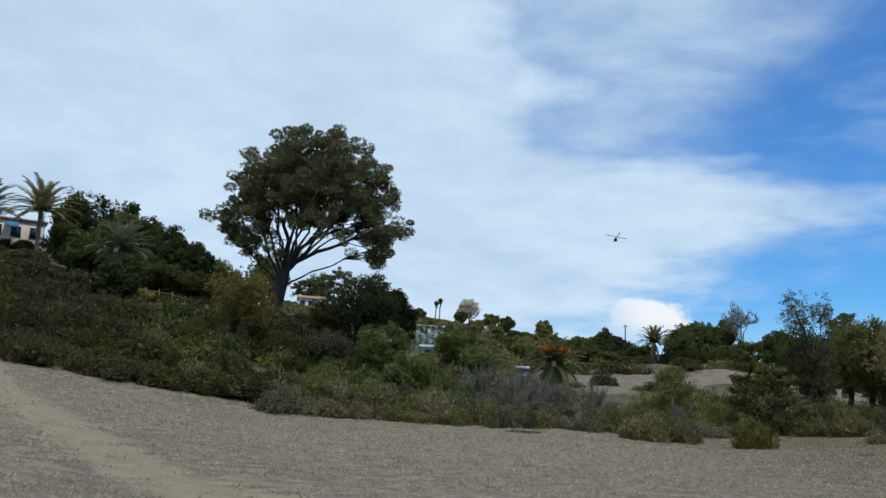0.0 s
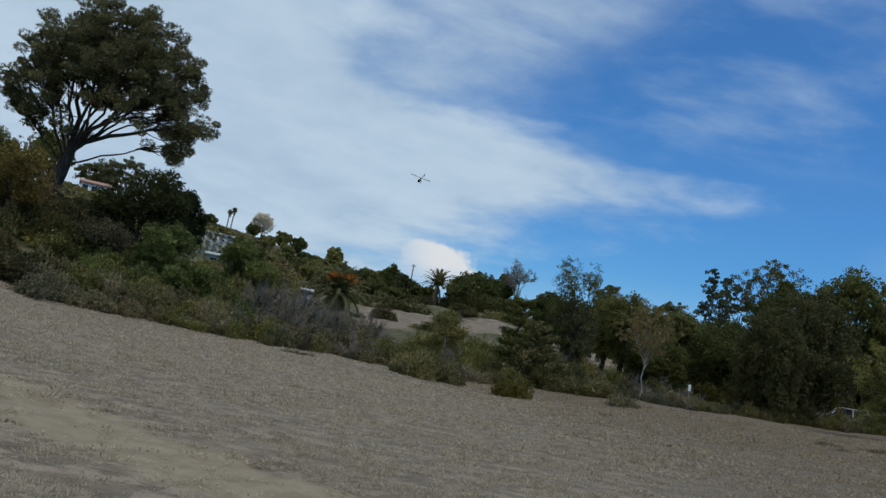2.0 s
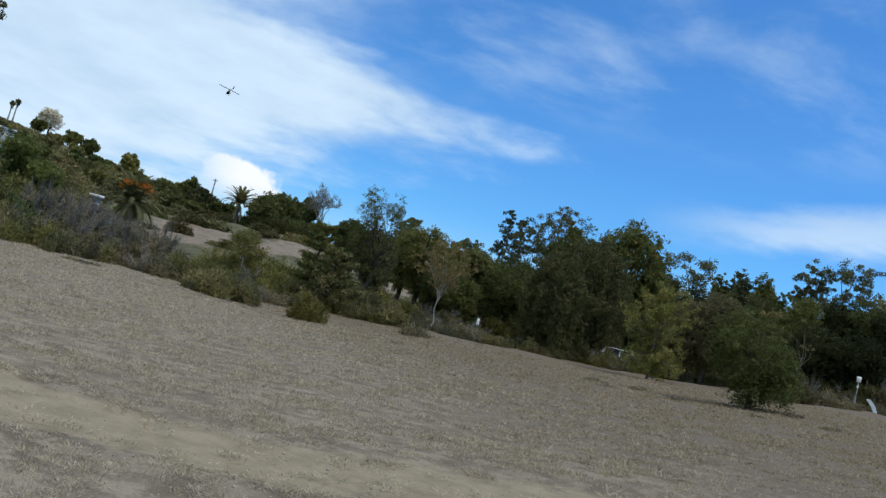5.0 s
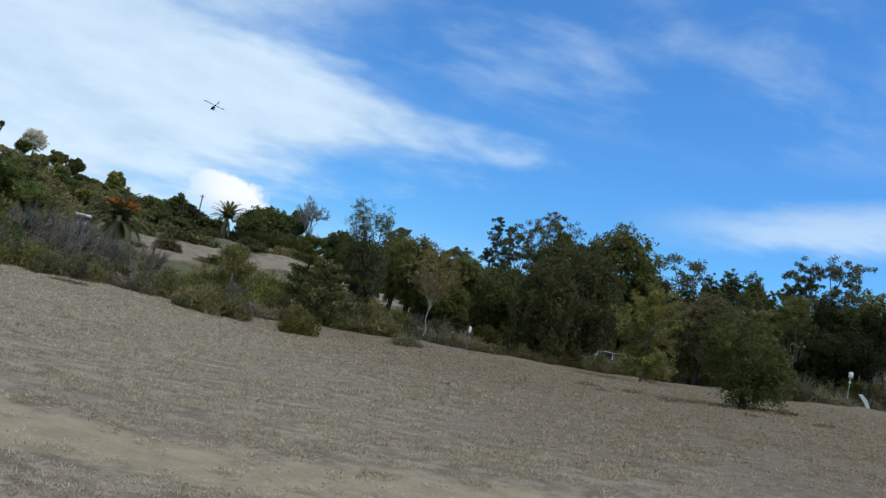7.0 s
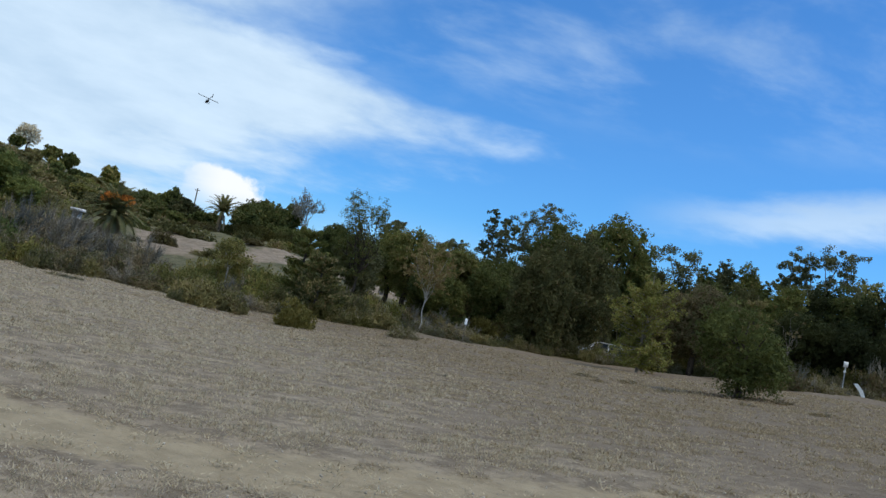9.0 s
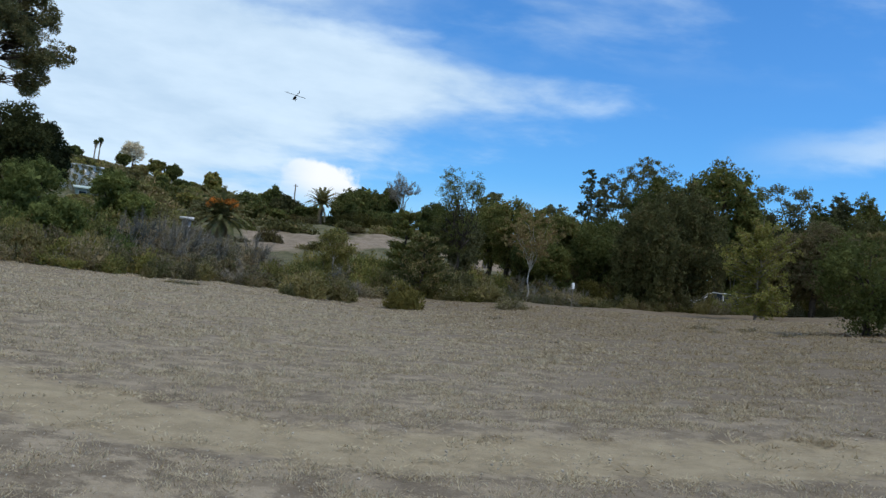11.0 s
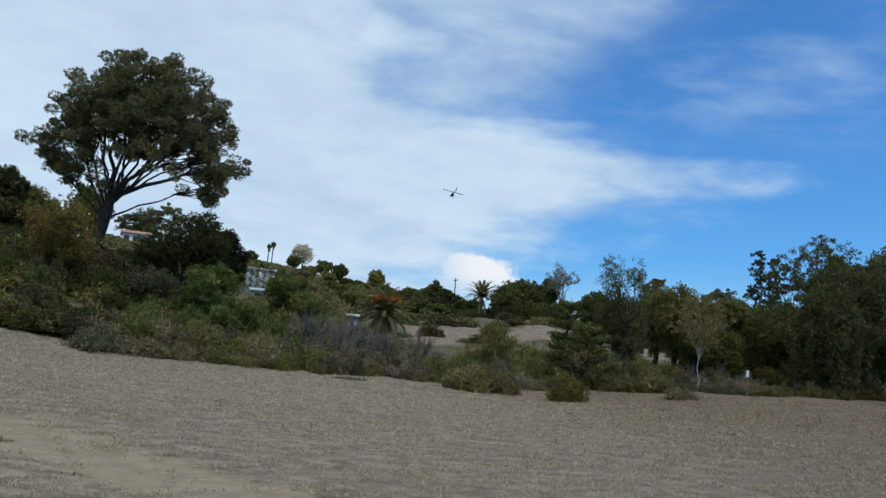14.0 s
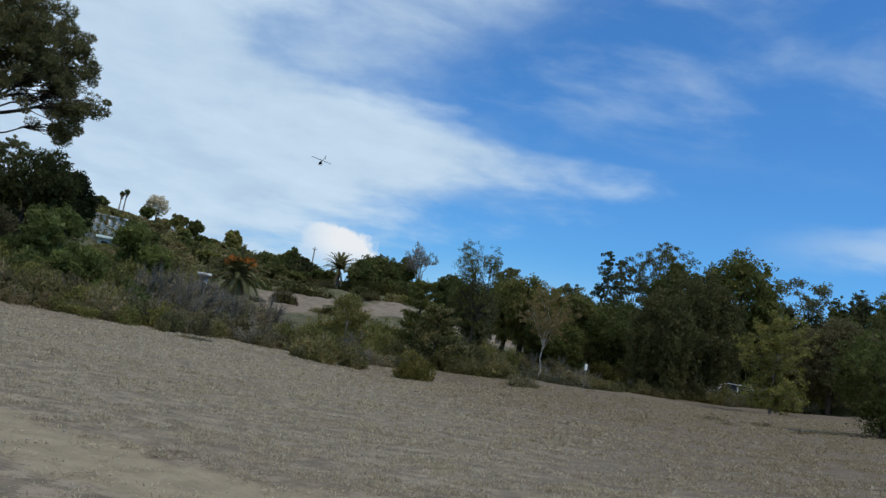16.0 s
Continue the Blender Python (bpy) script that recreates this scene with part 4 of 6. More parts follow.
# dark evergreens on the slope round the palms
DARK_TREES = [(-31.6, 117, 11.85, 8.6, M_EVERGREEN), (-32.6, 121, 11.3, 5.0, M_EVERGREEN), (-29.35, 122, 11.6, 4.2, M_EVERGREEN), (-29.5, 112, 10.9, 6.0, M_GREEN), (-27.9, 112, 10.7, 6.0, M_EVERGREEN), (-26.5, 108, 10.45, 6.4, M_EVERGREEN),
              (-25.6, 106, 9.6, 5.4, M_EVERGREEN), (-24.8, 110, 9.1, 4.6, M_EVERGREEN), (-32.4, 108, 9.8, 6.4, M_GREEN), (-31.2, 102, 9.0, 7.0, M_EVERGREEN), (-28.4, 98, 8.7, 7.4, M_EVERGREEN), (-26.4, 96, 8.0, 6.8, M_EVERGREEN), (-24.6, 100, 7.6, 5.6, M_EVERGREEN),
              (-34.9, 110, 8.5, 4.6, M_EVERGREEN), (-36.6, 108, 8.6, 4.4, M_BROWNBUSH), (-35.4, 98, 8.0, 6.6, M_BROWNBUSH), (-37.8, 98, 8.4, 6.4, M_BROWNBUSH), (-31.6, 78, 6.9, 5.6, M_BROWNBUSH), (-34.6, 76, 7.4, 6.0, M_BROWNBUSH), (-28.2, 84, 6.2, 5.0, M_GREEN), (-29.7, 77, 7.7, 3.8, M_EVERGREEN)]
for k, (a, d, el, w, mat) in enumerate(DARK_TREES):
    tree_at("evergreen_tree", "dense dark green evergreen tree on the slope", a, d, el, w, mat, "dark trees on the slope", 210 + k, low=0.0, cover=0.95, half=0.12, lumps=13, main=0.7, clump=0.14)

tree_at("leafy_tree", "dense green rounded tree on the hillside", -23.5, 122, 8.55, 5.2, M_GREEN, "green trees on the hill", 20, low=0.05, cover=0.9)
tree_at("leafy_tree", "dense green rounded tree on the hillside", -22.6, 124, 7.9, 4.2, M_GREEN, "green trees on the hill", 21, low=0.05, cover=0.9)
tree_at("back_pine", "dark olive pine behind the tall pine", -20.2, 150, 9.05, 7.6, M_GREEN, "", 22, low=0.15, cover=0.95, lumps=12, clump=0.13)
for k, (a, d, el, w) in enumerate([(-17.9, 182, 6.1, 6.0), (-16.8, 185, 6.3, 6.4), (-18.7, 160, 5.9, 5.0), (-15.6, 170, 6.2, 6.0)]):
    tree_at("leafy_tree", "dense green rounded tree on the hillside", a, d, el, w, (M_GREEN, M_DARK)[k % 2], "green trees on the hill", 300 + k, low=0.0, cover=0.8)
tree_at("airy_tree", "thin half-bare tree on the slope", -21.8, 140, 8.4, 4.2, M_TWIG, "", 23, low=0.2, cover=0.12, shell=0.1, core=0, limb_r=0.5)
tree_at("oak_tree", "broad very dark evergreen oak with an uneven crown", -14.6, 76, 8.3, 9.2, M_OAK, "", 61, low=0.08, cover=1.0, lumps=14, half=0.105, main=0.72, clump=0.13)
tree_at("oak_tree", "low dark evergreen oak beside a taller one", -12.1, 78, 7.2, 4.8, M_OAK, "", 63, low=0.05, cover=1.0, lumps=12, half=0.105, main=0.7, clump=0.14)
tree_at("autumn_tree", "yellowing broad tree with thinning leaves", -22.3, 70, 7.8, 6.6, M_YELLOW, "", 62, low=0.06, cover=0.55, shell=0.1, core=0.15, main=0.55, lumps=15, clump=0.14, limbs=11)
for k, (a, d, el, w) in enumerate([(-12.6, 67, 5.15, 4.6), (-10.9, 64, 3.1, 4.0), (-8.0, 92, 5.05, 4.4), (-6.6, 90, 3.9, 3.8)]):
    tree_at("willow_tree", "fresh green feathery willow beside the brush", a, d, el, w, M_LUSH, "", 64 + k, low=0.0, cover=0.62, shell=0.2, aspect=0.36, main=0.42, lumps=22, clump=0.15, half=0.075)
tree_at("brown_tree", "reddish brown low tree under the oak", -16.2, 70, 4.5, 4.6, M_RUST, "", 75, low=0.02, cover=0.7)

# trees round the white house on the slope
for k, (a, d, el, w) in enumerate([(-12.1, 140, 4.6, 4.6), (-7.9, 150, 4.9, 4.6), (-7.2, 150, 4.7, 5.0), (-5.9, 155, 4.4, 6.0), (-4.9, 165, 4.7, 6.0), (-3.4, 160, 4.2, 6.0), (-9.4, 128, 2.7, 4.4), (-13.0, 150, 5.2, 6.0), (-7.6, 112, 3.5, 6.0), (-2.2, 143, 3.9, 6.0)]):
    tree_at("leafy_tree", "fresh green bushy tree on the hillside", a, d, el, w, (M_LUSH, M_LUSH, M_DARK, M_OLIVE, M_DARK, M_GREEN, M_GREEN, M_OLIVE, M_GREEN, M_OLIVE)[k], "green trees on the hill", 230 + k, low=0.0, cover=0.6, lumps=11, main=0.66)

# the low ridge beyond the bare bank
RIDGE_TREES = [(0.35, 168, 4.8, 7.2, M_DARK), (1.55, 175, 5.1, 6.6, M_DARK), (1.95, 174, 5.25, 3.6, M_DARK), (0.85, 155, 4.15, 5.2, M_GREEN), (2.75, 165, 4.85, 6.2, M_PEPPER), (3.65, 160, 4.2, 3.6, M_DARK), (2.2, 152, 3.9, 5.0, M_DARK), (4.2, 158, 4.3, 4.0, M_DARK),
               (7.1, 155, 5.85, 8.6, M_DARK), (8.2, 157, 5.75, 7.0, M_DARK), (9.1, 162, 6.05, 5.4, M_DARK), (6.6, 150, 4.9, 6.0, M_DARK), (8.6, 150, 4.5, 6.6, M_DARK), (10.0, 152, 4.6, 5.0, M_GREEN)]
for k, (a, d, el, w, mat) in enumerate(RIDGE_TREES):
    tree_at("ridge_tree", "dense dark rounded tree on the low ridge", a, d, el, w, mat, "trees on the low ridge", 20 + k, low=0.03, cover=0.95, lumps=12, main=0.74, clump=0.14)

# young pines and thin trees at the foot of the bank
conifer("young_pine", "bushy dark green young pine", *polar(10.7, 66), EYE + 66 * math.tan(radians(5.15)), 4.6, M_DARK, 4, "young pines")
conifer("young_pine", "young pine with browned yellow tips", *polar(11.9, 60.5), EYE + 60.5 * math.tan(radians(3.6)), 4.4, M_TIPPED, 2, "young pines")
tree_at("sparse_tree", "thin-leaved tall tree with an airy top", 14.0, 73, 7.75, 5.2, M_DARK, "", 70, low=0.02, cover=0.48, shell=0.0, clump=0.11, limbs=26, lumps=30, core=0.1, limb_r=0.35, main=0.5, half=0.06, aspect=0.35)
tree_at("leafy_tree", "dark green bushy tree behind the meadow", 14.2, 76, 5.4, 5.2, M_EUC, "trees behind the meadow", 39, low=0.0, cover=0.8)
tree_at("slender_tree", "slim pale-trunked tree with few tan leaves", 18.8, 61, 5.6, 4.6, M_TAN, "", 80, bark=M_WHITEBARK, low=0.3, cover=0.11, clump=0.1, shell=0.0, limbs=13, limb_r=0.2, lumps=13, core=0, main=0.7)
tree_at("slender_tree", "small pale-trunked sapling among yellow shrubs", 5.95, 64, 3.1, 3.2, M_FEATHER, "", 81, bark=M_WHITEBARK, low=0.36, cover=0.3, clump=0.22, shell=0.05, limbs=9, limb_r=0.33, lumps=10, core=0)
tree_at("slender_tree", "thin bare pale-trunked tree before dark trees", 41.7, 62, 5.4, 2.2, M_TAN, "", 82, bark=M_GUMBARK, low=0.4, cover=0.03, clump=0.1, shell=0.0, limbs=8, limb_r=0.13, lumps=10, core=0)

VALLEY_TREES = [(12.3, 84, 5.4, 3.8, M_DARK), (17.4, 86, 6.2, 5.6, M_GREEN), (16.2, 88, 5.7, 4.8, M_GREEN), (18.9, 84, 5.6, 4.6, M_GREEN), (20.7, 90, 5.55, 4.8, M_GREEN), (21.6, 94, 4.9, 4.4, M_DARK), (22.4, 96, 5.2, 5.4, M_DARK), (24.0, 96, 5.5, 5.0, M_DARK),
                (23.2, 82, 4.6, 5.4, M_DARK), (25.0, 84, 5.2, 5.0, M_PEPPER), (20.0, 76, 3.6, 4.2, M_DARK), (18.8, 78, 3.6, 3.6, M_DARK), (14.4, 80, 3.9, 3.6, M_DARK),
                (36.3, 98, 7.25, 2.6, M_DARK), (37.35, 98, 7.8, 3.6, M_EUC), (38.75, 98, 7.85, 4.2, M_DARK), (40.0, 96, 6.9, 2.6, M_DARK), (34.6, 90, 6.2, 6.0, M_PEPPER), (36.6, 86, 6.3, 6.0, M_DARK), (38.6, 86, 6.5, 6.0, M_PEPPER),
                (41.3, 82, 7.0, 4.8, M_DARK), (43.3, 84, 7.2, 5.6, M_OAK), (44.6, 84, 7.3, 5.4, M_DARK), (46.2, 84, 7.4, 6.0, M_OAK), (49.5, 84, 7.6, 7.6, M_DARK), (53.0, 84, 7.6, 8.0, M_DARK), (42.2, 76, 5.6, 5.4, M_OAK), (45.0, 77, 5.4, 6.0, M_OAK), (48.4, 78, 5.6, 7.0, M_OAK),
                (28.9, 92, 8.5, 5.0, M_DARK), (27.1, 90, 8.5, 4.6, M_DARK), (26.0, 92, 7.4, 4.6, M_DARK), (32.8, 88, 6.8, 5.0, M_PEPPER), (31.4, 90, 6.0, 6.0, M_DARK), (29.6, 90, 6.4, 6.0, M_DARK)]
for k, (a, d, el, w, mat) in enumerate(VALLEY_TREES):
    tree_at("leafy_tree", "dark green bushy tree behind the meadow", a, d, el, w, mat, "trees behind the meadow", 40 + k, low=0.03, cover=0.9)
conifer("young_pine", "slender yellow green young pine", *polar(39.6, 66), EYE + 66 * math.tan(radians(6.3)), 2.8, M_OLIVE, 3, "young pines")

GUMS = [(22.6, 135, 8.3, 4.4), (24.0, 132, 7.9, 6.0), (25.45, 135, 9.45, 6.6), (34.3, 92, 8.25, 5.6), (41.8, 96, 9.05, 4.4), (43.85, 94, 9.6, 5.4), (41.1, 96, 7.7, 2.8), (-16.0, 210, 8.4, 8.6), (-17.5, 215, 7.7, 8.0), (15.9, 100, 6.5, 3.6), (20.0, 110, 6.0, 4.0)]
for k, (a, d, el, w) in enumerate(GUMS):
    gum_tree("gum_tree", "tall open eucalyptus with tufted grey green leaves", *polar(a, d), EYE + d * math.tan(radians(el)), w, k, "eucalyptus trees")
weeping_tree("pepper_tree", "large dark weeping tree hanging to the ground", *polar(28.3, 73), EYE + 73 * math.tan(radians(7.9)), 8.2, M_PEPPER, 1, "weeping trees")
weeping_tree("pepper_tree", "large dark weeping tree hanging to the ground", *polar(26.4, 68), EYE + 68 * math.tan(radians(6.6)), 5.6, M_PEPPER, 2, "weeping trees")
tree_at("round_pine", "tall dark pine with a rounded crown", 30.7, 82, 9.35, 8.0, M_DARK, "", 90, low=0.25, cover=1.0, lumps=26, main=0.9, clump=0.12, half=0.125)
for k, (a, d, el, w) in enumerate([(36.3, 70, 6.2, 4.8), (38.0, 70, 5.6, 4.6), (34.9, 72, 5.4, 4.4)]):
    tree_at("rusty_tree", "brown-tinged bushy tree behind the meadow", a, d, el, w, M_RUST, "", 95 + k, low=0.04, cover=0.8)
tree_at("bare_tree", "pale grey round almost leafless tree on the skyline", -7.05, 440, 6.95, 11.8, M_PALETWIG, "", 7, low=0.12, cover=0.9, shell=0.2, core=0.0, lumps=30, clump=0.12, main=0.85, half=0.28)
bare_tree("bare_tree", "grey leafless tree beside the dense trees", *polar(10.2, 158), EYE + 158 * math.tan(radians(6.45)), 5.4, M_TWIG, 2)
HILL_TREES = [(-13.0, 202, 5.6, 7), (-8.6, 213, 5.2, 6), (-7.3, 258, 5.4, 8), (-6.2, 190, 4.5, 6), (-5.4, 269, 5.1, 8), (-4.5, 202, 4.5, 6.5), (-3.5, 246, 4.7, 7), (-2.7, 180, 4.2, 6),
              (-1.4, 224, 4.5, 8), (-0.5, 190, 4.5, 7), (0.5, 258, 4.6, 8), (-9.6, 291, 5.6, 7), (-11.8, 269, 5.8, 8), (-14.6, 168, 5.8, 7), (-6.6, 314, 5.6, 6), (-5.3, 325, 5.3, 7), (-4.1, 325, 5.0, 7), (-2.9, 314, 4.8, 7), (-1.4, 291, 4.8, 7)]
for k, (a, d, el, w) in enumerate(HILL_TREES):
    tree_at("hill_tree", ("rounded mid green tree on the hillside", "dark rounded tree on the hillside", "olive green tree on the hillside")[k % 3], a, d, el, w, (M_GREEN, M_DARK, M_OLIVE)[k % 3], "trees on the hillside", 160 + k,
            low=0.0, cover=0.55, main=0.66, lumps=11)
FAR_TREES = [(-7.6, 435, 6.15, 7.4), (-5.6, 420, 6.05, 8.6), (-4.6, 415, 5.9, 8.6), (-3.6, 330, 4.95, 9.0), (-2.25, 340, 5.75, 8.6), (-6.3, 430, 5.6, 6.0), (-10.4, 400, 6.2, 7.0), (45.8, 300, 7.95, 15), (48.5, 290, 7.95, 16)]
for k, (a, d, el, w) in enumerate(FAR_TREES):
    tree_at("far_tree", "small dark round tree on the far ridge", a, d, el, w, (M_DARK, M_GREEN, M_DARK)[k % 3], "trees on the ridge", 110 + k, low=0.0, sink=0.15, cover=0.8, main=0.72, lumps=22, core=0.5, half=0.28, clump=0.13)
tree_at("lone_tree", "rounded dark green small tree alone in the meadow", 39.3, 41, 5.6, 4.5, M_LONE, "", 130, sink=0.1, low=0.0, cover=0.9, half=0.052, lumps=16, limbs=7, clump=0.14)

date_palm("date_palm", "date palm with a full crown beside the house", *polar(-37.2, 106), EYE + 106 * math.tan(radians(11.5)), 7.0, 1, skirt=0)
date_palm("date_palm", "date palm with a full crown beside the house", *polar(-34.3, 104), EYE + 104 * math.tan(radians(11.95)), 7.2, 2, skirt=0)
date_palm("date_palm", "grey green date palm rising from shrubs", *polar(-29.5, 80), EYE + 80 * math.tan(radians(10.1)), 5.6, 3, skirt=0, mat=M_GREYPALM)
date_palm("date_palm", "broad date palm with orange fruit clusters", *polar(-1.4, 84), EYE + 84 * math.tan(radians(4.55)), 5.6, 4, True, 62, 30)
date_palm("date_palm", "small date palm on the bank", *polar(4.9, 145), EYE + 145 * math.tan(radians(5.4)), 5.4, 5, skirt=4)
fan_palm(*polar(-9.28, 440), EYE + 440 * math.tan(radians(6.75)), 1.45, 1)
fan_palm(*polar(-9.02, 440), EYE + 440 * math.tan(radians(6.93)), 1.5, 2)


# ---------------------------------------------------------------- shrubs
def shrub_proto(name, label, leaf_material, seed, n=1400, half=0.06, aspect=0.5, twiggy=0.0, shell=0.4, group="", stem_mat=None, core=160, stems=7):
    """A unit shrub: 1 m half-width, 1 m high."""
    rng = np.random.default_rng(seed)
    ob = root(name, 0, 0, -30, label, "shrub", group)
    st = Geo()
    ends = unit(rng, stems)
    ends[:, 2] = np.abs(ends[:, 2])
    ends *= np.array([0.7, 0.7, 0.75])
    for e in ends:
        st.tube(bend(rng, (0, 0, -0.12), e, 0.05, 0.15, 3), 0.02, 0.007, 3, False)
    if twiggy:
        m = int(1100 * twiggy)
        s = ends[rng.integers(len(ends), size=m)] * rng.uniform(0.3, 1, m)[:, None]
        e = s + unit(rng, m) * 0.2 + s * 0.3
        e[:, 2] = np.abs(e[:, 2])
        q = twig_quads(rng, s, e, 0.008)
        st.tris(q[:, [0, 1, 2]])
    part("stem", st, stem_mat or M_TWIG, ob)
    lumps = unit(rng, 16)
    lumps[:, 2] = np.abs(lumps[:, 2]) * 0.8
    lumps = lumps * np.array([0.62, 0.62, 0.56]) * rng.uniform(0.7, 1.1, 16)[:, None]
    nc = n // 10
    u = unit(rng, nc) * (shell + (1 - shell) * rng.uniform(0, 1, nc) ** 0.6)[:, None]
    r = rng.uniform(0.24, 0.42, 16)
    pick = rng.integers(16, size=nc)
    cen = lumps[pick] + u * r[pick][:, None]
    cen[:, 2] = np.clip(np.abs(cen[:, 2]), 0.03, None)
    out = np.repeat(cen * np.array([0.9, 0.9, 0.7]) + np.array([0, 0, 0.35]), 10, 0)
    q = clump_leaves(rng, cen, 0.13, 10, half, aspect, 0.9, out, 0.9)
    if core:
        inner = lumps[rng.integers(16, size=core)] * rng.uniform(0.2, 1.0, core)[:, None] + unit(rng, core) * 0.16
        q = np.concatenate([q, leaf_tris(rng, inner, min(half * 3.2, 0.12), 0.6)])
    q[..., 2] = np.maximum(q[..., 2], 0.0)
    part("foliage", Geo().tris(q), leaf_material, ob)
    return ob


SHRUBS = {
    "olive": [shrub_proto("shrub", "rounded olive green coastal shrub", M_OLIVE, 200 + k, 2300, 0.04, stem_mat=M_BARK) for k in range(3)],
    "dark": [shrub_proto("dark_shrub", "dense dark green shrub", M_DARKBUSH, 210 + k, 2600, 0.038, 0.55, 0, 0.5, stem_mat=M_BARK) for k in range(2)],
    "green": [shrub_proto("green_shrub", "leafy mid green shrub", M_GREEN, 220 + k, 2400, 0.04, 0.5, stem_mat=M_BARK) for k in range(2)],
    "lush": [shrub_proto("green_shrub", "bright green leafy shrub", M_LUSH, 225, 2300, 0.04, 0.4, stem_mat=M_BARK)],
    "sage": [shrub_proto("sage_shrub", "grey brown dry sage shrub", M_SAGE, 230 + k, 1500, 0.047, 0.4, 0.4) for k in range(2)],
    "rust": [shrub_proto("brown_shrub", "reddish brown withered shrub", M_RUST, 240, 1500, 0.05, 0.45, 0.3)],
    "grey": [shrub_proto("bare_shrub", "grey leafless twiggy shrub", M_GREYLEAF, 250 + k, 1500, 0.033, 0.4, 0.9, 0.1, core=0) for k in range(2)],
    "yellow": [shrub_proto("yellow_shrub", "yellow green feathery shrub", M_FEATHER, 260, 2200, 0.042, 0.4)],
    "foliv": [shrub_proto("shrub", "rounded olive green coastal shrub", M_OLIVE, 300 + k, 2500, 0.038, 0.55, 0, 0.5) for k in range(3)],
    "fsage": [shrub_proto("sage_shrub", "grey brown dry sage shrub", M_SAGE, 310 + k, 2500, 0.037, 0.5, 0, 0.5) for k in range(2)],
    "frust": [shrub_proto("brown_shrub", "reddish brown withered shrub", M_RUST, 320, 2400, 0.038, 0.5, 0, 0.5)],
    "fdark": [shrub_proto("dark_shrub", "dense dark green shrub", M_DARKBUSH, 330, 2500, 0.038, 0.55, 0, 0.5)],
    "brown": [shrub_proto("dark_brown_shrub", "dark brown green dense shrub on the slope", M_BROWNBUSH, 340 + k, 2600, 0.037, 0.5, 0, 0.5, stem_mat=M_BARK) for k in range(2)],
    "weed": [shrub_proto("dead_weed", "low dead brown weed clump in the grass", M_RUST, 350, 700, 0.055, 0.3, 0.4, 0.3, core=0, stems=6)],
    "mound": [shrub_proto("olive_bush", "dense rounded dark olive bush at the meadow edge", M_MOUND, 290, 4400, 0.036, 0.6, 0, 0.5)],
    "far": [shrub_proto("hill_shrub", "small green shrub on the far hillside", M_GREEN, 270 + k, 820, 0.062, core=70, stems=4) for k in range(2)],
    "fardark": [shrub_proto("hill_shrub", "small dark shrub on the far hillside", M_DARK, 275 + k, 820, 0.062, core=70, stems=4) for k in range(2)],
    "farolive": [shrub_proto("hill_shrub", "small olive shrub on the far hillside", M_OLIVE, 278, 820, 0.062, core=70, stems=4)],
}
srng = np.random.default_rng(77)
FIRST_USED = set()
FAR_BRUSH = []


def plant(kind, x, y, half_w, height, turn=None):
    protos = SHRUBS[kind]
    p = protos[int(srng.integers(len(protos)))]
    z = float(land(x, y)) - 0.08
    m = pose(x, y, z, 0, 0, srng.uniform(0, 360) if turn is None else turn) @ Matrix.Diagonal((half_w, half_w * srng.uniform(0.85, 1.15), height, 1))
    if p.name not in FIRST_USED:
        FIRST_USED.add(p.name)
        p.matrix_basis = m
        return p
    return copy_thing(p, m @ Matrix.Diagonal((1 / p.scale.x, 1 / p.scale.y, 1 / p.scale.z, 1)))


# single bushes at the meadow's edge
for kind, a, d, w, h in (("fsage", -19.5, 52, 1.75, 1.75), ("mound", 11.05, 51.5, 1.75, 2.3), ("fsage", 17.9, 53.5, 1.3, 1.25), ("foliv", 4.5, 52, 1.9, 2.35), ("foliv", -5.4, 52, 0.6, 1.2), ("foliv", 3.3, 50.8, 0.6, 1.1), ("foliv", 6.6, 53, 1.5, 1.9)):
    plant(kind, *polar(a, d), w, h)
for a, w in ((-3.9, 0.8), (-3.1, 0.9), (-2.5, 0.5)):
    plant("sage", *polar(a, 50), w, 0.38)

# heading from, to, distance beyond the meadow from, to, how many, kinds, half-width, height
ZONES = [
    (-53.7, -39.4, 1.1, 17.9, 22, "brown brown dark brown", 2.0, 3.4, 3.0, 4.6),
    (-39.4, -27.7, 0.6, 5.6, 14, "fdark brown brown brown", 1.8, 2.6, 1.6, 2.8),
    (-39.4, -27.7, 5.5, 22.4, 28, "brown dark brown dark", 1.8, 3.0, 2.4, 4.2),
    (-39.4, -21.5, 15.4, 51.5, 44, "fardark dark brown dark", 2.0, 3.6, 3.0, 5.4),
    (-26.9, -15.2, 11, 44.8, 50, "fardark dark brown brown dark", 1.6, 3.0, 2.0, 3.8),
    (-27.7, -19.7, 0.6, 4.5, 11, "fdark fdark brown", 1.9, 2.8, 1.6, 2.4),
    (-27.7, -17.9, 4.4, 20.2, 26, "brown dark dark brown green", 1.5, 2.4, 1.6, 2.9),
    (-19.7, -0.9, 0.3, 2.5, 26, "foliv fsage fsage green foliv frust fsage", 1.0, 1.8, 0.7, 2.0),
    (-19.7, -7.2, 2.8, 7.8, 20, "foliv green frust fsage foliv green", 1.4, 2.2, 2.0, 2.8),
    (-17.9, -6.3, 7.7, 22.4, 30, "green lush green dark", 1.5, 2.4, 1.8, 3.2),
]
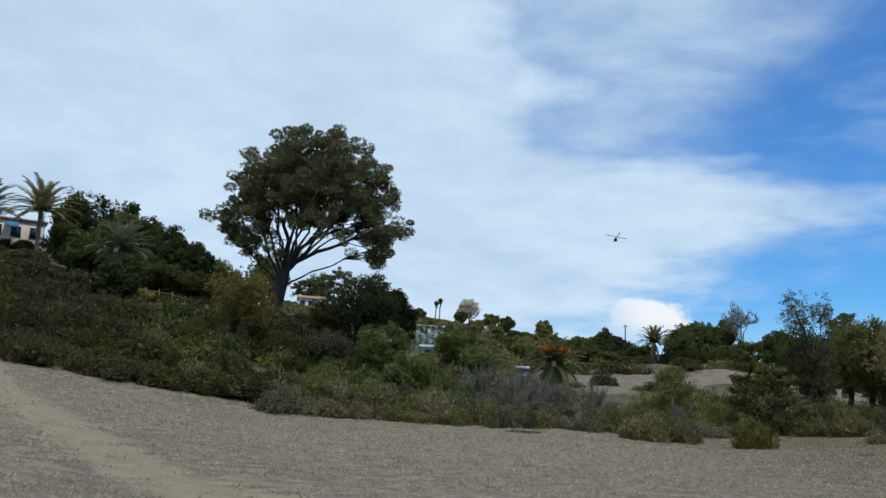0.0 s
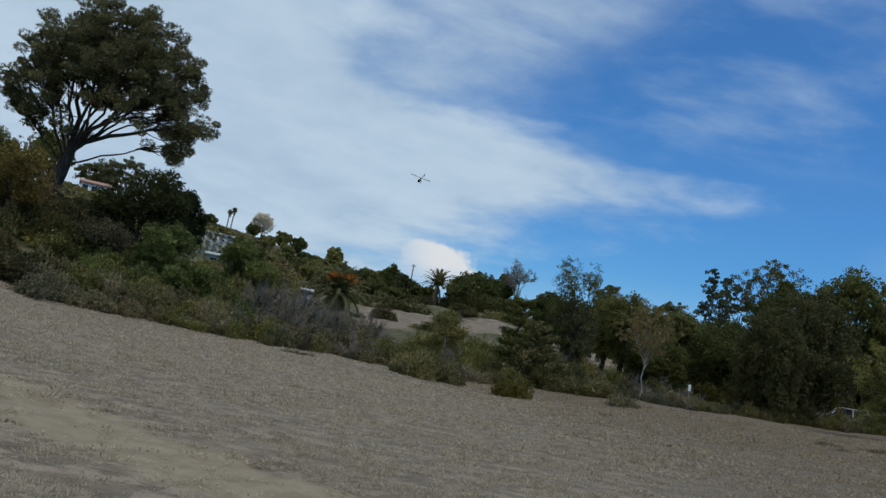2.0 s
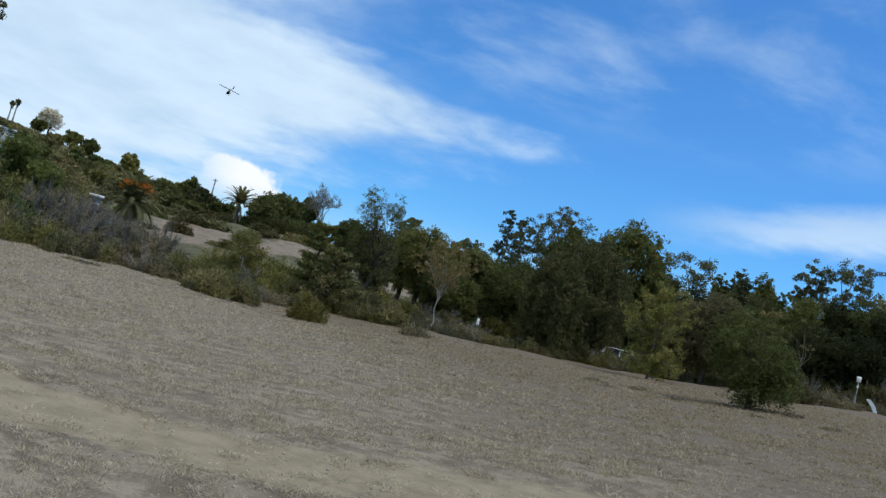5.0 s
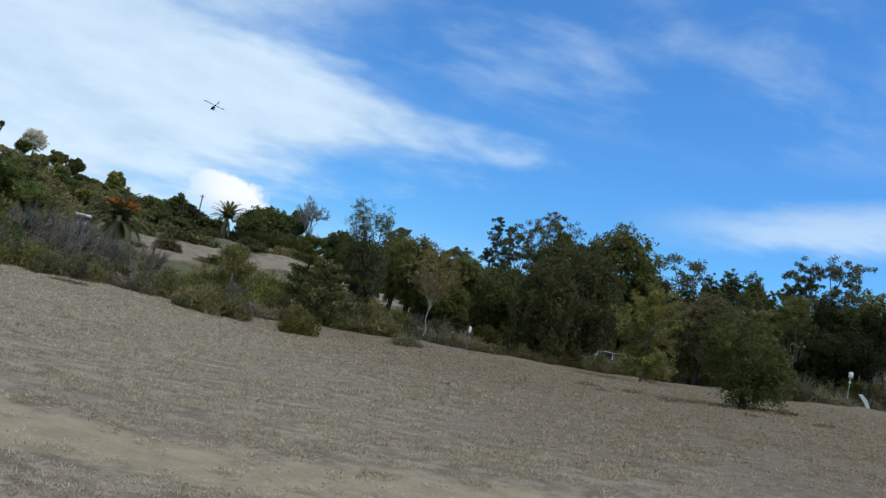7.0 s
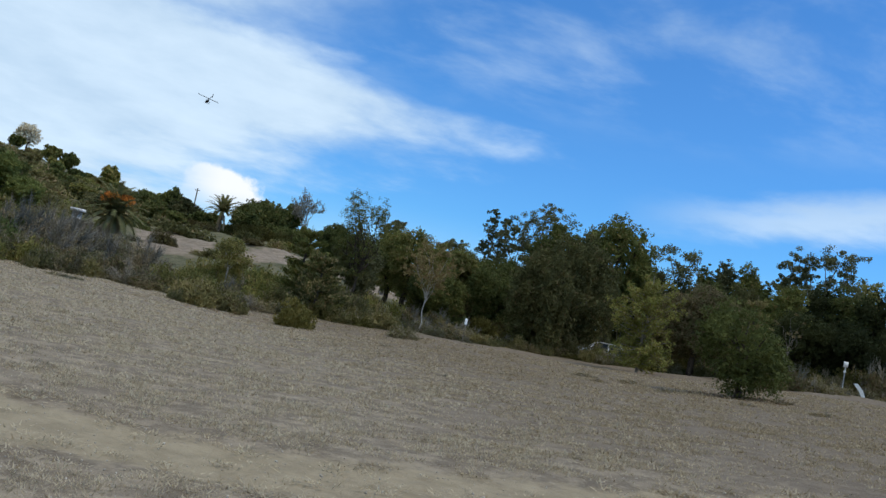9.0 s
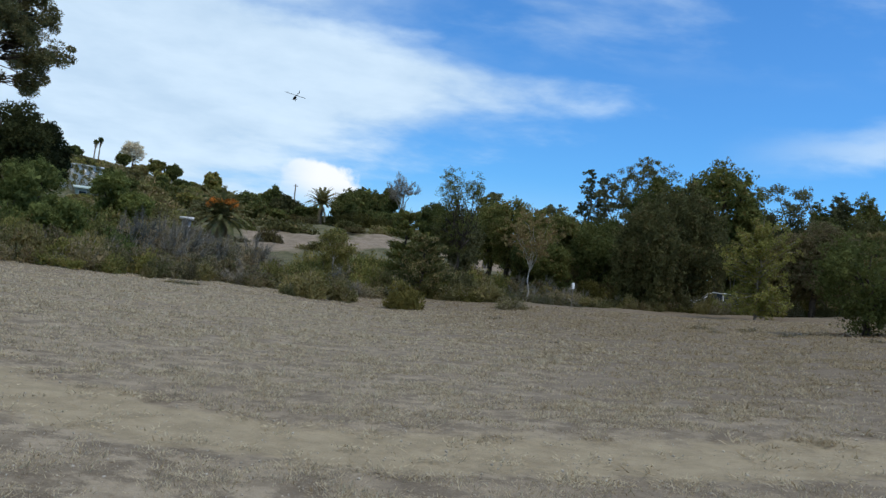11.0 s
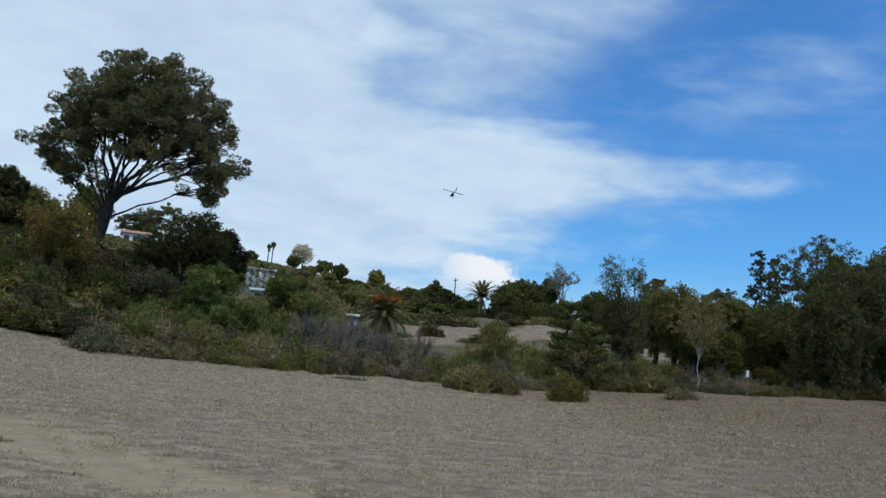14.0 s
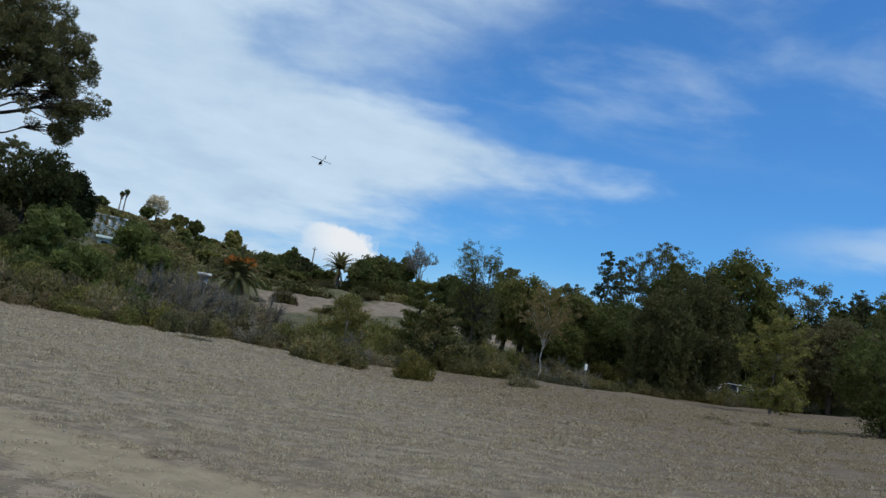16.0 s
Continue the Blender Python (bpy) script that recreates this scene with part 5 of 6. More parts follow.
ZONES += [
    (-8.1, 1.3, 2.8, 9, 16, "grey fsage frust grey", 1.3, 2.0, 1.5, 2.4),
    (-7.6, 2.2, 7.7, 22.4, 28, "grey grey fsage grey", 1.6, 2.4, 2.8, 4.0),
    (-0.9, 12.5, 0.3, 2.8, 18, "fsage fsage frust foliv frust grey", 1.0, 1.6, 0.6, 1.4),
    (1.8, 11.6, 3.3, 10.1, 20, "yellow sage olive yellow", 1.3, 2.0, 1.5, 2.5),
    (4, 9.8, 8.8, 16.8, 14, "yellow green lush olive", 1.4, 2.2, 2.0, 3.2),
    (12.6, 17.2, 0.6, 3.0, 8, "foliv foliv fdark", 1.2, 1.8, 1.3, 2.1),
    (17.2, 22.0, 0.6, 3.4, 8, "fsage frust sage", 0.9, 1.5, 0.7, 1.3),
    (11.5, 17.5, 3.3, 11.2, 12, "olive green olive fdark", 1.3, 2.1, 1.7, 2.6),
    (17.5, 22.0, 3.3, 9, 9, "grey rust olive sage", 1.2, 1.8, 1.2, 2.0),
    (24.6, 41.2, 0.6, 3.9, 30, "foliv fsage frust fdark", 0.9, 1.4, 0.8, 1.5),
]
ZONES += [
    (20.6, 25.1, 0.6, 6.7, 9, "sage rust olive", 0.8, 1.4, 0.6, 1.3),
    (26.3, 30.4, 2.2, 6.7, 10, "brown rust fdark olive", 1.2, 1.9, 1.3, 2.4),
    (21.5, 27.3, 14.3, 24.6, 12, "brown green brown dark", 1.6, 2.6, 2.4, 4.2),
    (30.4, 51.9, 2.2, 9, 32, "dark green rust dark", 1.6, 2.6, 1.8, 3.2),
    (39.4, 51.9, 0.6, 3.4, 10, "rust sage olive", 1.0, 1.7, 0.9, 1.8),
    (-4.5, 21.5, 15.4, 33.6, 36, "sage rust olive grey green", 1.1, 2.1, 0.9, 2.0),
    (-2.7, 19.7, 33, 56, 20, "fsage brown rust olive", 1.3, 2.4, 0.9, 1.9),
    (-2.7, 19.7, 55, 106.4, 44, "fardark brown far", 1.8, 3.0, 1.2, 2.4),
    (-26.9, -2.7, 22, 89.6, 80, "far farolive far fardark", 1.8, 3.4, 1.6, 3.6),
]
ZONES += [
    (-30.4, 0, 88, 224, 110, "far fardark farolive", 2.6, 4.8, 2.4, 5.0),
    (-19.7, 5.4, 209, 403.2, 120, "fardark far farolive", 3.2, 6.5, 2.2, 5.0),
    (16.1, 51.9, 13.2, 56, 42, "fardark fardark far", 2.4, 4.0, 3.0, 6.0),
    (18.8, 28.6, 63.8, 89.6, 16, "fardark far", 2.8, 4.5, 3.5, 6.5),
    (4.5, 53.7, 99, 268.8, 60, "fardark far fardark", 4.0, 8.0, 4.0, 8.0),
]


def brush_limit(a, d):
    """Angle over the eye up to which brush grows: below the ridge, and low before the houses."""
    ridge = np.interp(a, [-54, -39, -36, -32, -29, -25, -22, -20, -16, -12.5, -10, -8, -6.5, -5, -3.6, 0, 3.6, 8, 11.6, 18, 25, 30, 40, 52],
                      [10, 8.7, 8.1, 6.9, 6.3, 6.4, 6.4, 6.3, 6.0, 5.9, 5.7, 5.5, 5.1, 4.75, 4.5, 4.1, 3.9, 3.7, 3.6, 3.8, 3.8, 4.9, 5.8, 6.2])
    if d < 163 and -12.3 < a < -8.3:
        ridge = 3.3
    if 67 < d < 195 and -21.5 < a < -16:
        ridge = 5.95
    if 29.2 < a < 31.8 and d < 76:
        ridge = 0.2
    if -3.4 < a < 0.9 and d < 84:
        ridge = 2.2
    if any(abs(a - a0) < da and r0 - dr - 22 < d < r0 + dr for a0, da, r0, dr in BARE[:4]):
        ridge = 0.95
    return float(ridge)


for a0, a1, d0, d1, n, kinds, w0, w1, h0, h1 in ZONES:
    kinds = kinds.split()
    for k in range(n):
        a = a0 + (a1 - a0) * (k + srng.uniform(0.1, 0.9)) / n
        d = float(meadow_reach(a)) + srng.uniform(d0, d1)
        x, y = polar(a, d)
        kind, hw, hh = kinds[int(srng.integers(len(kinds)))], srng.uniform(w0, w1), srng.uniform(h0, h1)
        hh = min(hh, EYE + d * math.tan(radians(brush_limit(a, d))) - float(land(x, y)))
        if hh < 0.45:
            continue
        if kind.startswith("far") and d > 118:
            FAR_BRUSH.append((x, y, min(hw, hh * 2.2), hh))
        else:
            plant(kind, x, y, min(hw, hh * 2.2), hh)


def make_far_brush():
    """Brush of the far slopes, too small to count."""
    rng = np.random.default_rng(404)
    g = Geo()
    for x, y, hw, hh in FAR_BRUSH:
        n = 460
        u = unit(rng, n)
        u[:, 2] = np.abs(u[:, 2])
        bumps = 1 + 0.22 * np.sin(u[:, 0] * 5 + x) * np.sin(u[:, 1] * 4 + y)
        c = u * np.array([hw, hw, hh]) * (bumps * rng.uniform(0.55, 1.0, n))[:, None] * 0.95
        c += np.array([x, y, float(land(x, y)) - 0.1])
        g.tris(leaf_tris(rng, c, 0.115 * hw ** 0.7, 0.65, u * 0.6))
    ob = new("hill_brush", g.mesh("hill_brush", M_HILLBRUSH))
    tagged(ob, "dense green and olive brush over the far hillside", "brush", kind="stuff")


make_far_brush()
for k in range(9):
    x, y = polar(5.6 + 0.55 * k, 146 + (k % 3))
    plant("dark", x, y, 2.2, 3.4)
for a, d, w, h in ((42.5, 62, 1.6, 2.1), (43.6, 63, 1.4, 1.6), (41.2, 61, 1.5, 1.9), (44.8, 66, 1.2, 1.3), (40.2, 62, 1.4, 1.8)):
    plant("rust" if h > 1.7 else "sage", *polar(a, d), w, h)
plant("brown", *polar(1.6, 98), 1.9, 2.3)
plant("brown", *polar(2.2, 99), 1.2, 1.6)
plant("rust", *polar(-23.9, 66), 0.9, 1.6)
for a, h in ((-4.2, 3.0), (-3.2, 2.9), (-2.4, 2.6)):
    plant("grey", *polar(a, 80), 1.7, h)
for a, d, w, h in ((4.8, 66, 1.8, 3.0), (5.9, 66, 2.1, 3.6), (7.0, 65, 1.8, 2.9), (3.9, 64, 1.5, 2.2), (4.9, 60, 1.3, 1.9)):
    plant("yellow", *polar(a, d), w, h)
for a, d, w, h in ((8.3, 62, 1.5, 2.9), (9.1, 61, 1.1, 2.2), (7.7, 60, 1.2, 2.0)):
    plant("green", *polar(a, d), w, h)


# ---------------------------------------------------------------- grass tufts on the meadow
def make_grass():
    rng = np.random.default_rng(8)
    # matted tussocks, their blades splayed outwards
    n = 135000
    a = np.radians(rng.uniform(-46, 58, n))
    d = 4.2 + 54 * rng.uniform(0, 1, n) ** 1.05
    back = rng.uniform(0, 1, n) < 0.05
    a = np.where(back, rng.uniform(1.0, 5.5, n), a)
    d = np.where(back, rng.uniform(1.0, 9.0, n), d)
    x, y = np.sin(a) * d, np.cos(a) * d
    patch = np.sin(x * 0.9 + np.sin(y * 0.7) * 1.5) + np.sin(y * 1.1 + np.sin(x * 0.5) * 1.7)
    worn = track_gap(x, y) + rng.normal(size=n) * 0.45
    clumps = np.zeros(n)
    for k in range(22):
        turn, wave = rng.uniform(0, 6.283), rng.uniform(2.2, 7.5)
        clumps += np.sin((np.cos(turn) * x + np.sin(turn) * y) * wave + rng.uniform(0, 6.283))
    clumps = clumps / math.sqrt(11)
    keep = (d < meadow_reach(np.degrees(a)) + 1) & (rng.uniform(-3.4, 1.6, n) < patch) & (clumps + rng.normal(size=n) * 0.4 > -0.3) & ((worn > 1.5) | (rng.uniform(0, 1, n) < 0.06))
    x, y, d = x[keep], y[keep], d[keep]
    big = rng.uniform(0.5, 1.4, len(x)) * np.where(rng.uniform(0, 1, len(x)) < 0.08, 1.6, 1.0)
    per = np.where(d < 14, 26, np.where(d < 26, 15, 8))
    idx = np.repeat(np.arange(len(x)), per)
    m = len(idx)
    off = rng.normal(size=(m, 2)) * 0.105 * (big[idx] * np.minimum(0.8 + d[idx] * 0.02, 1.5))[:, None]
    px, py = x[idx] + off[:, 0], y[idx] + off[:, 1]
    c = np.stack([px, py, land(px, py) - 0.012], 1)
    u = rng.normal(size=(m, 3)) * 0.5
    u[:, :2] += off * 6.0
    u[:, 2] = np.abs(u[:, 2]) * 0.35 + 0.22
    u /= np.linalg.norm(u, axis=1)[:, None]
    ln = rng.uniform(0.04, 0.10, m) * big[idx] * np.minimum(0.42 + d[idx] * 0.04, 1.8)
    sd = np.cross(u, np.array([0, 0, 1.0]) + unit(rng, m) * 0.35)
    sd /= np.linalg.norm(sd, axis=1)[:, None] + 1e-9
    sd *= (0.003 + d[idx] * 0.0008)[:, None]
    blades = np.stack([c - sd, c + sd, c + u * ln[:, None]], 1)
    # blades further towards +x get the darker brown material
    brown = (x + rng.normal(size=len(x)) * 4.0 > 9.0)[idx]
    ob = new("dry_grass", Geo().tris(blades[~brown]).mesh("dry_grass", M_GRASS))
    tagged(ob, "short dry straw-coloured grass tufts on the meadow", "grass", kind="stuff")
    ob = new("brown_stubble", Geo().tris(blades[brown]).mesh("brown_stubble", M_BROWNGRASS))
    tagged(ob, "short brown dead grass on the meadow", "grass", kind="stuff")


make_grass()
wrng = np.random.default_rng(19)
for a, d, w, h in ((30.0, 42.6, 1.0, 0.42), (32.2, 41.4, 0.8, 0.4), (31.3, 38.1, 0.6, 0.3), (36.2, 37.0, 0.7, 0.35), (42.5, 40.3, 0.8, 0.4), (39.4, 34.7, 0.5, 0.28), (43.9, 33.6, 0.6, 0.3),
                   (25.1, 33.6, 0.5, 0.22), (21.5, 26.9, 0.4, 0.2), (16.1, 17.9, 0.28, 0.15), (8.1, 13.4, 0.22, 0.13), (12.1, 14.6, 0.2, 0.12), (4.0, 11.6, 0.18, 0.1), (18.8, 12.9, 0.2, 0.12), (26.9, 19.0, 0.3, 0.16),
                   (-3.6, 16.8, 0.22, 0.12), (-11.6, 14.6, 0.3, 0.14), (-23.3, 13.7, 0.32, 0.15), (-19.7, 11.0, 0.26, 0.13), (0.9, 30.2, 0.35, 0.16), (12.5, 37.0, 0.5, 0.2), (17.9, 42.6, 0.6, 0.26)):
    plant("weed", *polar(a + wrng.uniform(-1, 1), d), w, h)


def make_stones():
    rng = np.random.default_rng(31)
    g = Geo()
    for k in range(4200):
        a, d = radians(rng.uniform(-44, 52)), 4.4 + 15 * rng.uniform() ** 1.7
        x, y = math.sin(a) * d, math.cos(a) * d
        s = rng.uniform(0.004, 0.009) if k % 14 else rng.uniform(0.009, 0.017)
        z = float(land(x, y))
        c = np.array([(i, j, l) for l in (-1, 1) for i, j in ((-1, -1), (1, -1), (1, 1), (-1, 1))], float) * s * rng.uniform(0.6, 1.3, (8, 3))
        c[4:, :2] *= 0.65
        c[:, 2] *= 0.7
        g.v.append(c + np.array([x, y, z + s * 0.2]))
        g.f.append(g.n + np.array([[3, 2, 1, 0], [4, 5, 6, 7], [0, 1, 5, 4], [1, 2, 6, 5], [2, 3, 7, 6], [3, 0, 4, 7]]))
        g.n += 8
    ob = new("pebbles", g.mesh("pebbles", M_STONE))
    tagged(ob, "scattered small pale pebbles on dry soil", "stones", kind="stuff")


make_stones()


def make_litter():
    rng = np.random.default_rng(55)
    n = 900
    r, a = 2.3 * np.sqrt(rng.uniform(0, 1, n)), rng.uniform(0, 6.283, n)
    x, y = 25.9 + r * np.cos(a), 31.5 + r * np.sin(a)
    c = np.stack([x, y, land(x, y) + 0.012], 1)
    q = leaf_tris(rng, c, 0.06, 0.6)
    q[..., 2] = (q[..., 2] - c[:, None, 2]) * 0.2 + c[:, None, 2]
    ob = new("leaf_litter", Geo().tris(q).mesh("leaf_litter", M_LITTER))
    tagged(ob, "brown fallen leaves below the lone tree", "leaves", kind="stuff")


make_litter()


# ---------------------------------------------------------------- houses on the slope
def house(name, label, x, y, top, w, depth, tall, wall_mat, roof_mat, turn, wins, pitch=0.22, flat_roof=False):
    z0 = float(land(x, y)) - 0.6
    h = max(top - z0, tall)
    ob = root(name, x, y, z0, label, "house", "houses on the slope", turn)
    eave = h - (0.2 if flat_roof else w * pitch * 0.5)
    part("wall", Geo().box((-w / 2, -depth / 2, 0), (w / 2, depth / 2, eave)), wall_mat, ob)
    if flat_roof:
        part("roof", Geo().box((-w / 2 - 0.25, -depth / 2 - 0.25, eave), (w / 2 + 0.25, depth / 2 + 0.25, eave + 0.25)), roof_mat, ob)
    else:
        g = Geo()
        o, yf, yb, zr = 0.4, -depth / 2 - 0.4, depth / 2 + 0.4, eave + depth * pitch * 0.6
        g.quads([[(-w / 2 - o, yf, eave - 0.05), (w / 2 + o, yf, eave - 0.05), (w / 2 + o, 0, zr), (-w / 2 - o, 0, zr)],
                 [(-w / 2 - o, 0, zr), (w / 2 + o, 0, zr), (w / 2 + o, yb, eave - 0.05), (-w / 2 - o, yb, eave - 0.05)],
                 [(-w / 2 - o, yf, eave - 0.25), (w / 2 + o, yf, eave - 0.25), (w / 2 + o, yf, eave - 0.05), (-w / 2 - o, yf, eave - 0.05)],
                 [(-w / 2 - o, yf, eave - 0.25), (-w / 2 - o, yb, eave - 0.25), (w / 2 + o, yb, eave - 0.25), (w / 2 + o, yf, eave - 0.25)],
                 [(-w / 2, -depth / 2, eave), (-w / 2, depth / 2, eave), (-w / 2, 0, zr - 0.05), (-w / 2, 0, zr - 0.05)],
                 [(w / 2, -depth / 2, eave), (w / 2, depth / 2, eave), (w / 2, 0, zr - 0.05), (w / 2, 0, zr - 0.05)]])
        part("roof", g, roof_mat, ob)
    for k in range(wins):
        cx = -w / 2 + w * (k + 0.5) / wins
        ww, hh = min(0.55, w / wins * 0.32), 0.65
        zc = eave - 1.35
        win = part("window", Geo().box((cx - ww - 0.08, -depth / 2 - 0.05, zc - hh - 0.08), (cx + ww + 0.08, -depth / 2 + 0.02, zc + hh + 0.08)), M_WHITE, ob)
        part("pane", Geo().box((cx - ww, -depth / 2 - 0.07, zc - hh), (cx + ww, -depth / 2 - 0.04, zc + hh)), M_PANE, win)
    return ob


def house_at(name, label, a, d, el, w, depth, tall, wall_mat, roof_mat, turn, wins, **kw):
    return house(name, label, *polar(a, d), EYE + d * math.tan(radians(el)), w, depth, tall, wall_mat, roof_mat, turn, wins, **kw)


cream = house_at("house", "cream stucco house half hidden by palms", -35.6, 116, 9.55, 6.2, 6, 3, M_CREAM, M_TILE, 38, 3, flat_roof=True)
part("awning", Geo().quads([[(-1.2, -3.1, 4.6), (0.2, -3.1, 4.6), (0.2, -4.0, 4.0), (-1.2, -4.0, 4.0)], [(-1.2, -4.0, 4.0), (0.2, -4.0, 4.0), (0.2, -4.0, 3.8), (-1.2, -4.0, 3.8)]]), M_AWNING, cream, "blue cloth awning")
overgrown = house_at("house", "white stucco house overgrown by climbing plants", -10.1, 165, 5.05, 6.6, 6, 3, M_SIGN, M_SIGN, 24, 0, flat_roof=True)
_r = np.random.default_rng(5)
_c = np.stack([_r.uniform(-3.3, 3.3, 2600), np.full(2600, -3.12) - _r.uniform(0, 0.3, 2600), _r.uniform(0, 1, 2600) ** 0.8 * 6.0], 1)
_c = _c[np.sin(_c[:, 0] * 5.3 + 1) + np.sin(_c[:, 2] * 4.1 + _c[:, 0] * 2.6) + _r.normal(size=2600) * 0.6 > -0.1]
part("climbing_plant", Geo().tris(leaf_tris(_r, _c, 0.15, 0.6)), M_GREEN, overgrown, "green climbing plant on the wall")
house_at("shed", "low shed with a pale green sheet roof", -9.7, 155, 3.3, 2.2, 2.4, 2, M_SHEDROOF, M_SHEDROOF, 11, 1)
house_at("house", "white house with a clay tile roof among trees", -20.3, 180, 6.85, 4.4, 6, 3, M_CREAM, M_TILE, 24, 2)
house_at("house", "white house with a clay tile roof among trees", -17.5, 200, 6.6, 5.6, 6, 3, M_WHITE, M_TILE, 18, 3)
house_at("shed", "small green shed with a white roof edge", -20.2, 165, 5.9, 3.6, 4, 2, M_WHITE, M_SHEDROOF, 22, 1)
house_at("shed", "small grey hut with a white top behind the brush", -3.45, 92, 2.7, 0.9, 1.0, 1.0, M_METAL, M_SIGN, 5, 1, flat_roof=True)


# ---------------------------------------------------------------- small things
def utility_pole(x, y, top):
    z0 = float(land(x, y)) - 0.3
    h = top - z0
    ob = root("utility_pole", x, y, z0, "dark timber utility pole with a crossarm", "pole")
    part("post", Geo().tube([(0, 0, 0), (0, 0, h * 0.5), (0, 0, h)], 0.17, 0.12, 8), M_WOOD, ob)
    part("crossarm", Geo().box((-0.5, -0.06, h - 0.5), (0.5, 0.06, h - 0.38)), M_WOOD, ob)
    for k in (-0.42, 0.42):
        part("insulator", Geo().tube([(k, 0, h - 0.38), (k, 0, h - 0.3), (k, 0, h - 0.2)], 0.05, 0.035, 6), M_METAL, ob)


utility_pole(*polar(3.08, 190), EYE + 190 * math.tan(radians(5.65)))


def road_sign(x, y, top):
    z0 = float(land(x, y)) - 0.2
    h = top - z0
    ob = root("road_sign", x, y, z0, "white rectangular road sign on a metal post", "sign", turn=-50)
    part("post", Geo().tube([(0, 0, 0), (0, 0, h * 0.5), (0, 0, h)], 0.035, 0.035, 6), M_METAL, ob)
    part("panel", Geo().box((-0.15, -0.05, h - 0.4), (0.15, -0.036, h)), M_SIGN, ob, "white blank panel")
    s = 0.11
    c = h - 0.72
    g = Geo()
    f = np.array([(-s, -0.05, c), (0, -0.05, c - s), (s, -0.05, c), (0, -0.05, c + s)])
    bk = f + (0, 0.014, 0)
    g.quads([f, bk[::-1]] + [[f[i], bk[i], bk[(i + 1) % 4], f[(i + 1) % 4]] for i in range(4)])
    part("diamond_plate", g, M_SIGN, ob, "small white diamond plate")


road_sign(*polar(45.05, 69), EYE + 69 * math.tan(radians(3.1)))
for a, d, w, h in ((44.6, 70, 1.4, 2.2), (43.6, 70, 1.3, 2.0), (46.2, 71.5, 1.0, 1.2)):
    plant("frust", *polar(a, d), w, h)


def white_board(x, y):
    """A white board that leans by the roadside."""
    z0 = float(land(x, y)) - 0.05
    ob = root("leaning_board", x, y, z0, "white board leaning beside the roadside brush", "board", turn=-50)
    g = Geo()
    p = np.array([(-0.5, 0, 0.85), (-0.22, 0, 0.9), (0.18, 0, 0.5), (0.42, 0, 0.0), (0.16, 0, 0.0), (-0.1, 0, 0.42)])
    for a, b, c, d in ((0, 1, 2, 5), (5, 2, 3, 4)):
        g.quads([[p[a], p[b], p[c], p[d]], [p[d] + (0, 0.05, 0), p[c] + (0, 0.05, 0), p[b] + (0, 0.05, 0), p[a] + (0, 0.05, 0)]])
    for i in range(6):
        a, b = p[i], p[(i + 1) % 6]
        g.quads([[a, a + (0, 0.05, 0), b + (0, 0.05, 0), b]])
    part("board", g, M_SIGN, ob)
    return ob


white_board(*polar(46.0, 68)).scale = (0.95, 1.0, 1.0)


def marker_post(x, y, h):
    z0 = float(land(x, y)) - 0.1
    ob = root("marker_post", x, y, z0, "thin marker stake with a white sleeve in the brush", "post")
    part("post", Geo().tube([(0, 0, 0), (0, 0, h * 0.6), (0, 0, h - 0.4)], 0.035, 0.035, 8), M_WOOD, ob, "thin weathered stake")
    part("cap", Geo().tube([(0, 0, h - 0.42), (0, 0, h - 0.06), (0, 0, h)], np.array([0.1, 0.1, 0.06]), 0, 8), M_SIGN, ob, "white sleeve at the top")



marker_post(*polar(21.8, 60), 1.75)


def fence(x0, y0, x1, y1, n):
    ob = root("wire_fence", x0, y0, float(land(x0, y0)), "weathered timber rail fence on the bank", "fence")
    dx, dy = (x1 - x0) / n, (y1 - y0) / n
    base = float(land(x0, y0))
    pts = []
    for k in range(n + 1):
        x, y = x0 + dx * k, y0 + dy * k
        z = float(land(x, y)) - base
        pts.append((dx * k, dy * k, z))
        part("post", Geo().tube([(dx * k, dy * k, z - 0.2), (dx * k, dy * k, z + 0.6), (dx * k, dy * k, z + 1.2)], 0.06, 0.05, 6), M_WOOD, ob)
    for a, b in zip(pts, pts[1:]):
        part("rail", Geo().tube([(a[0], a[1], a[2] + 0.95), (b[0], b[1], b[2] + 0.95)], 0.04, 0.04, 6), M_WOOD, ob)


fence(*polar(-28.6, 88), *polar(-24.6, 87), 5)


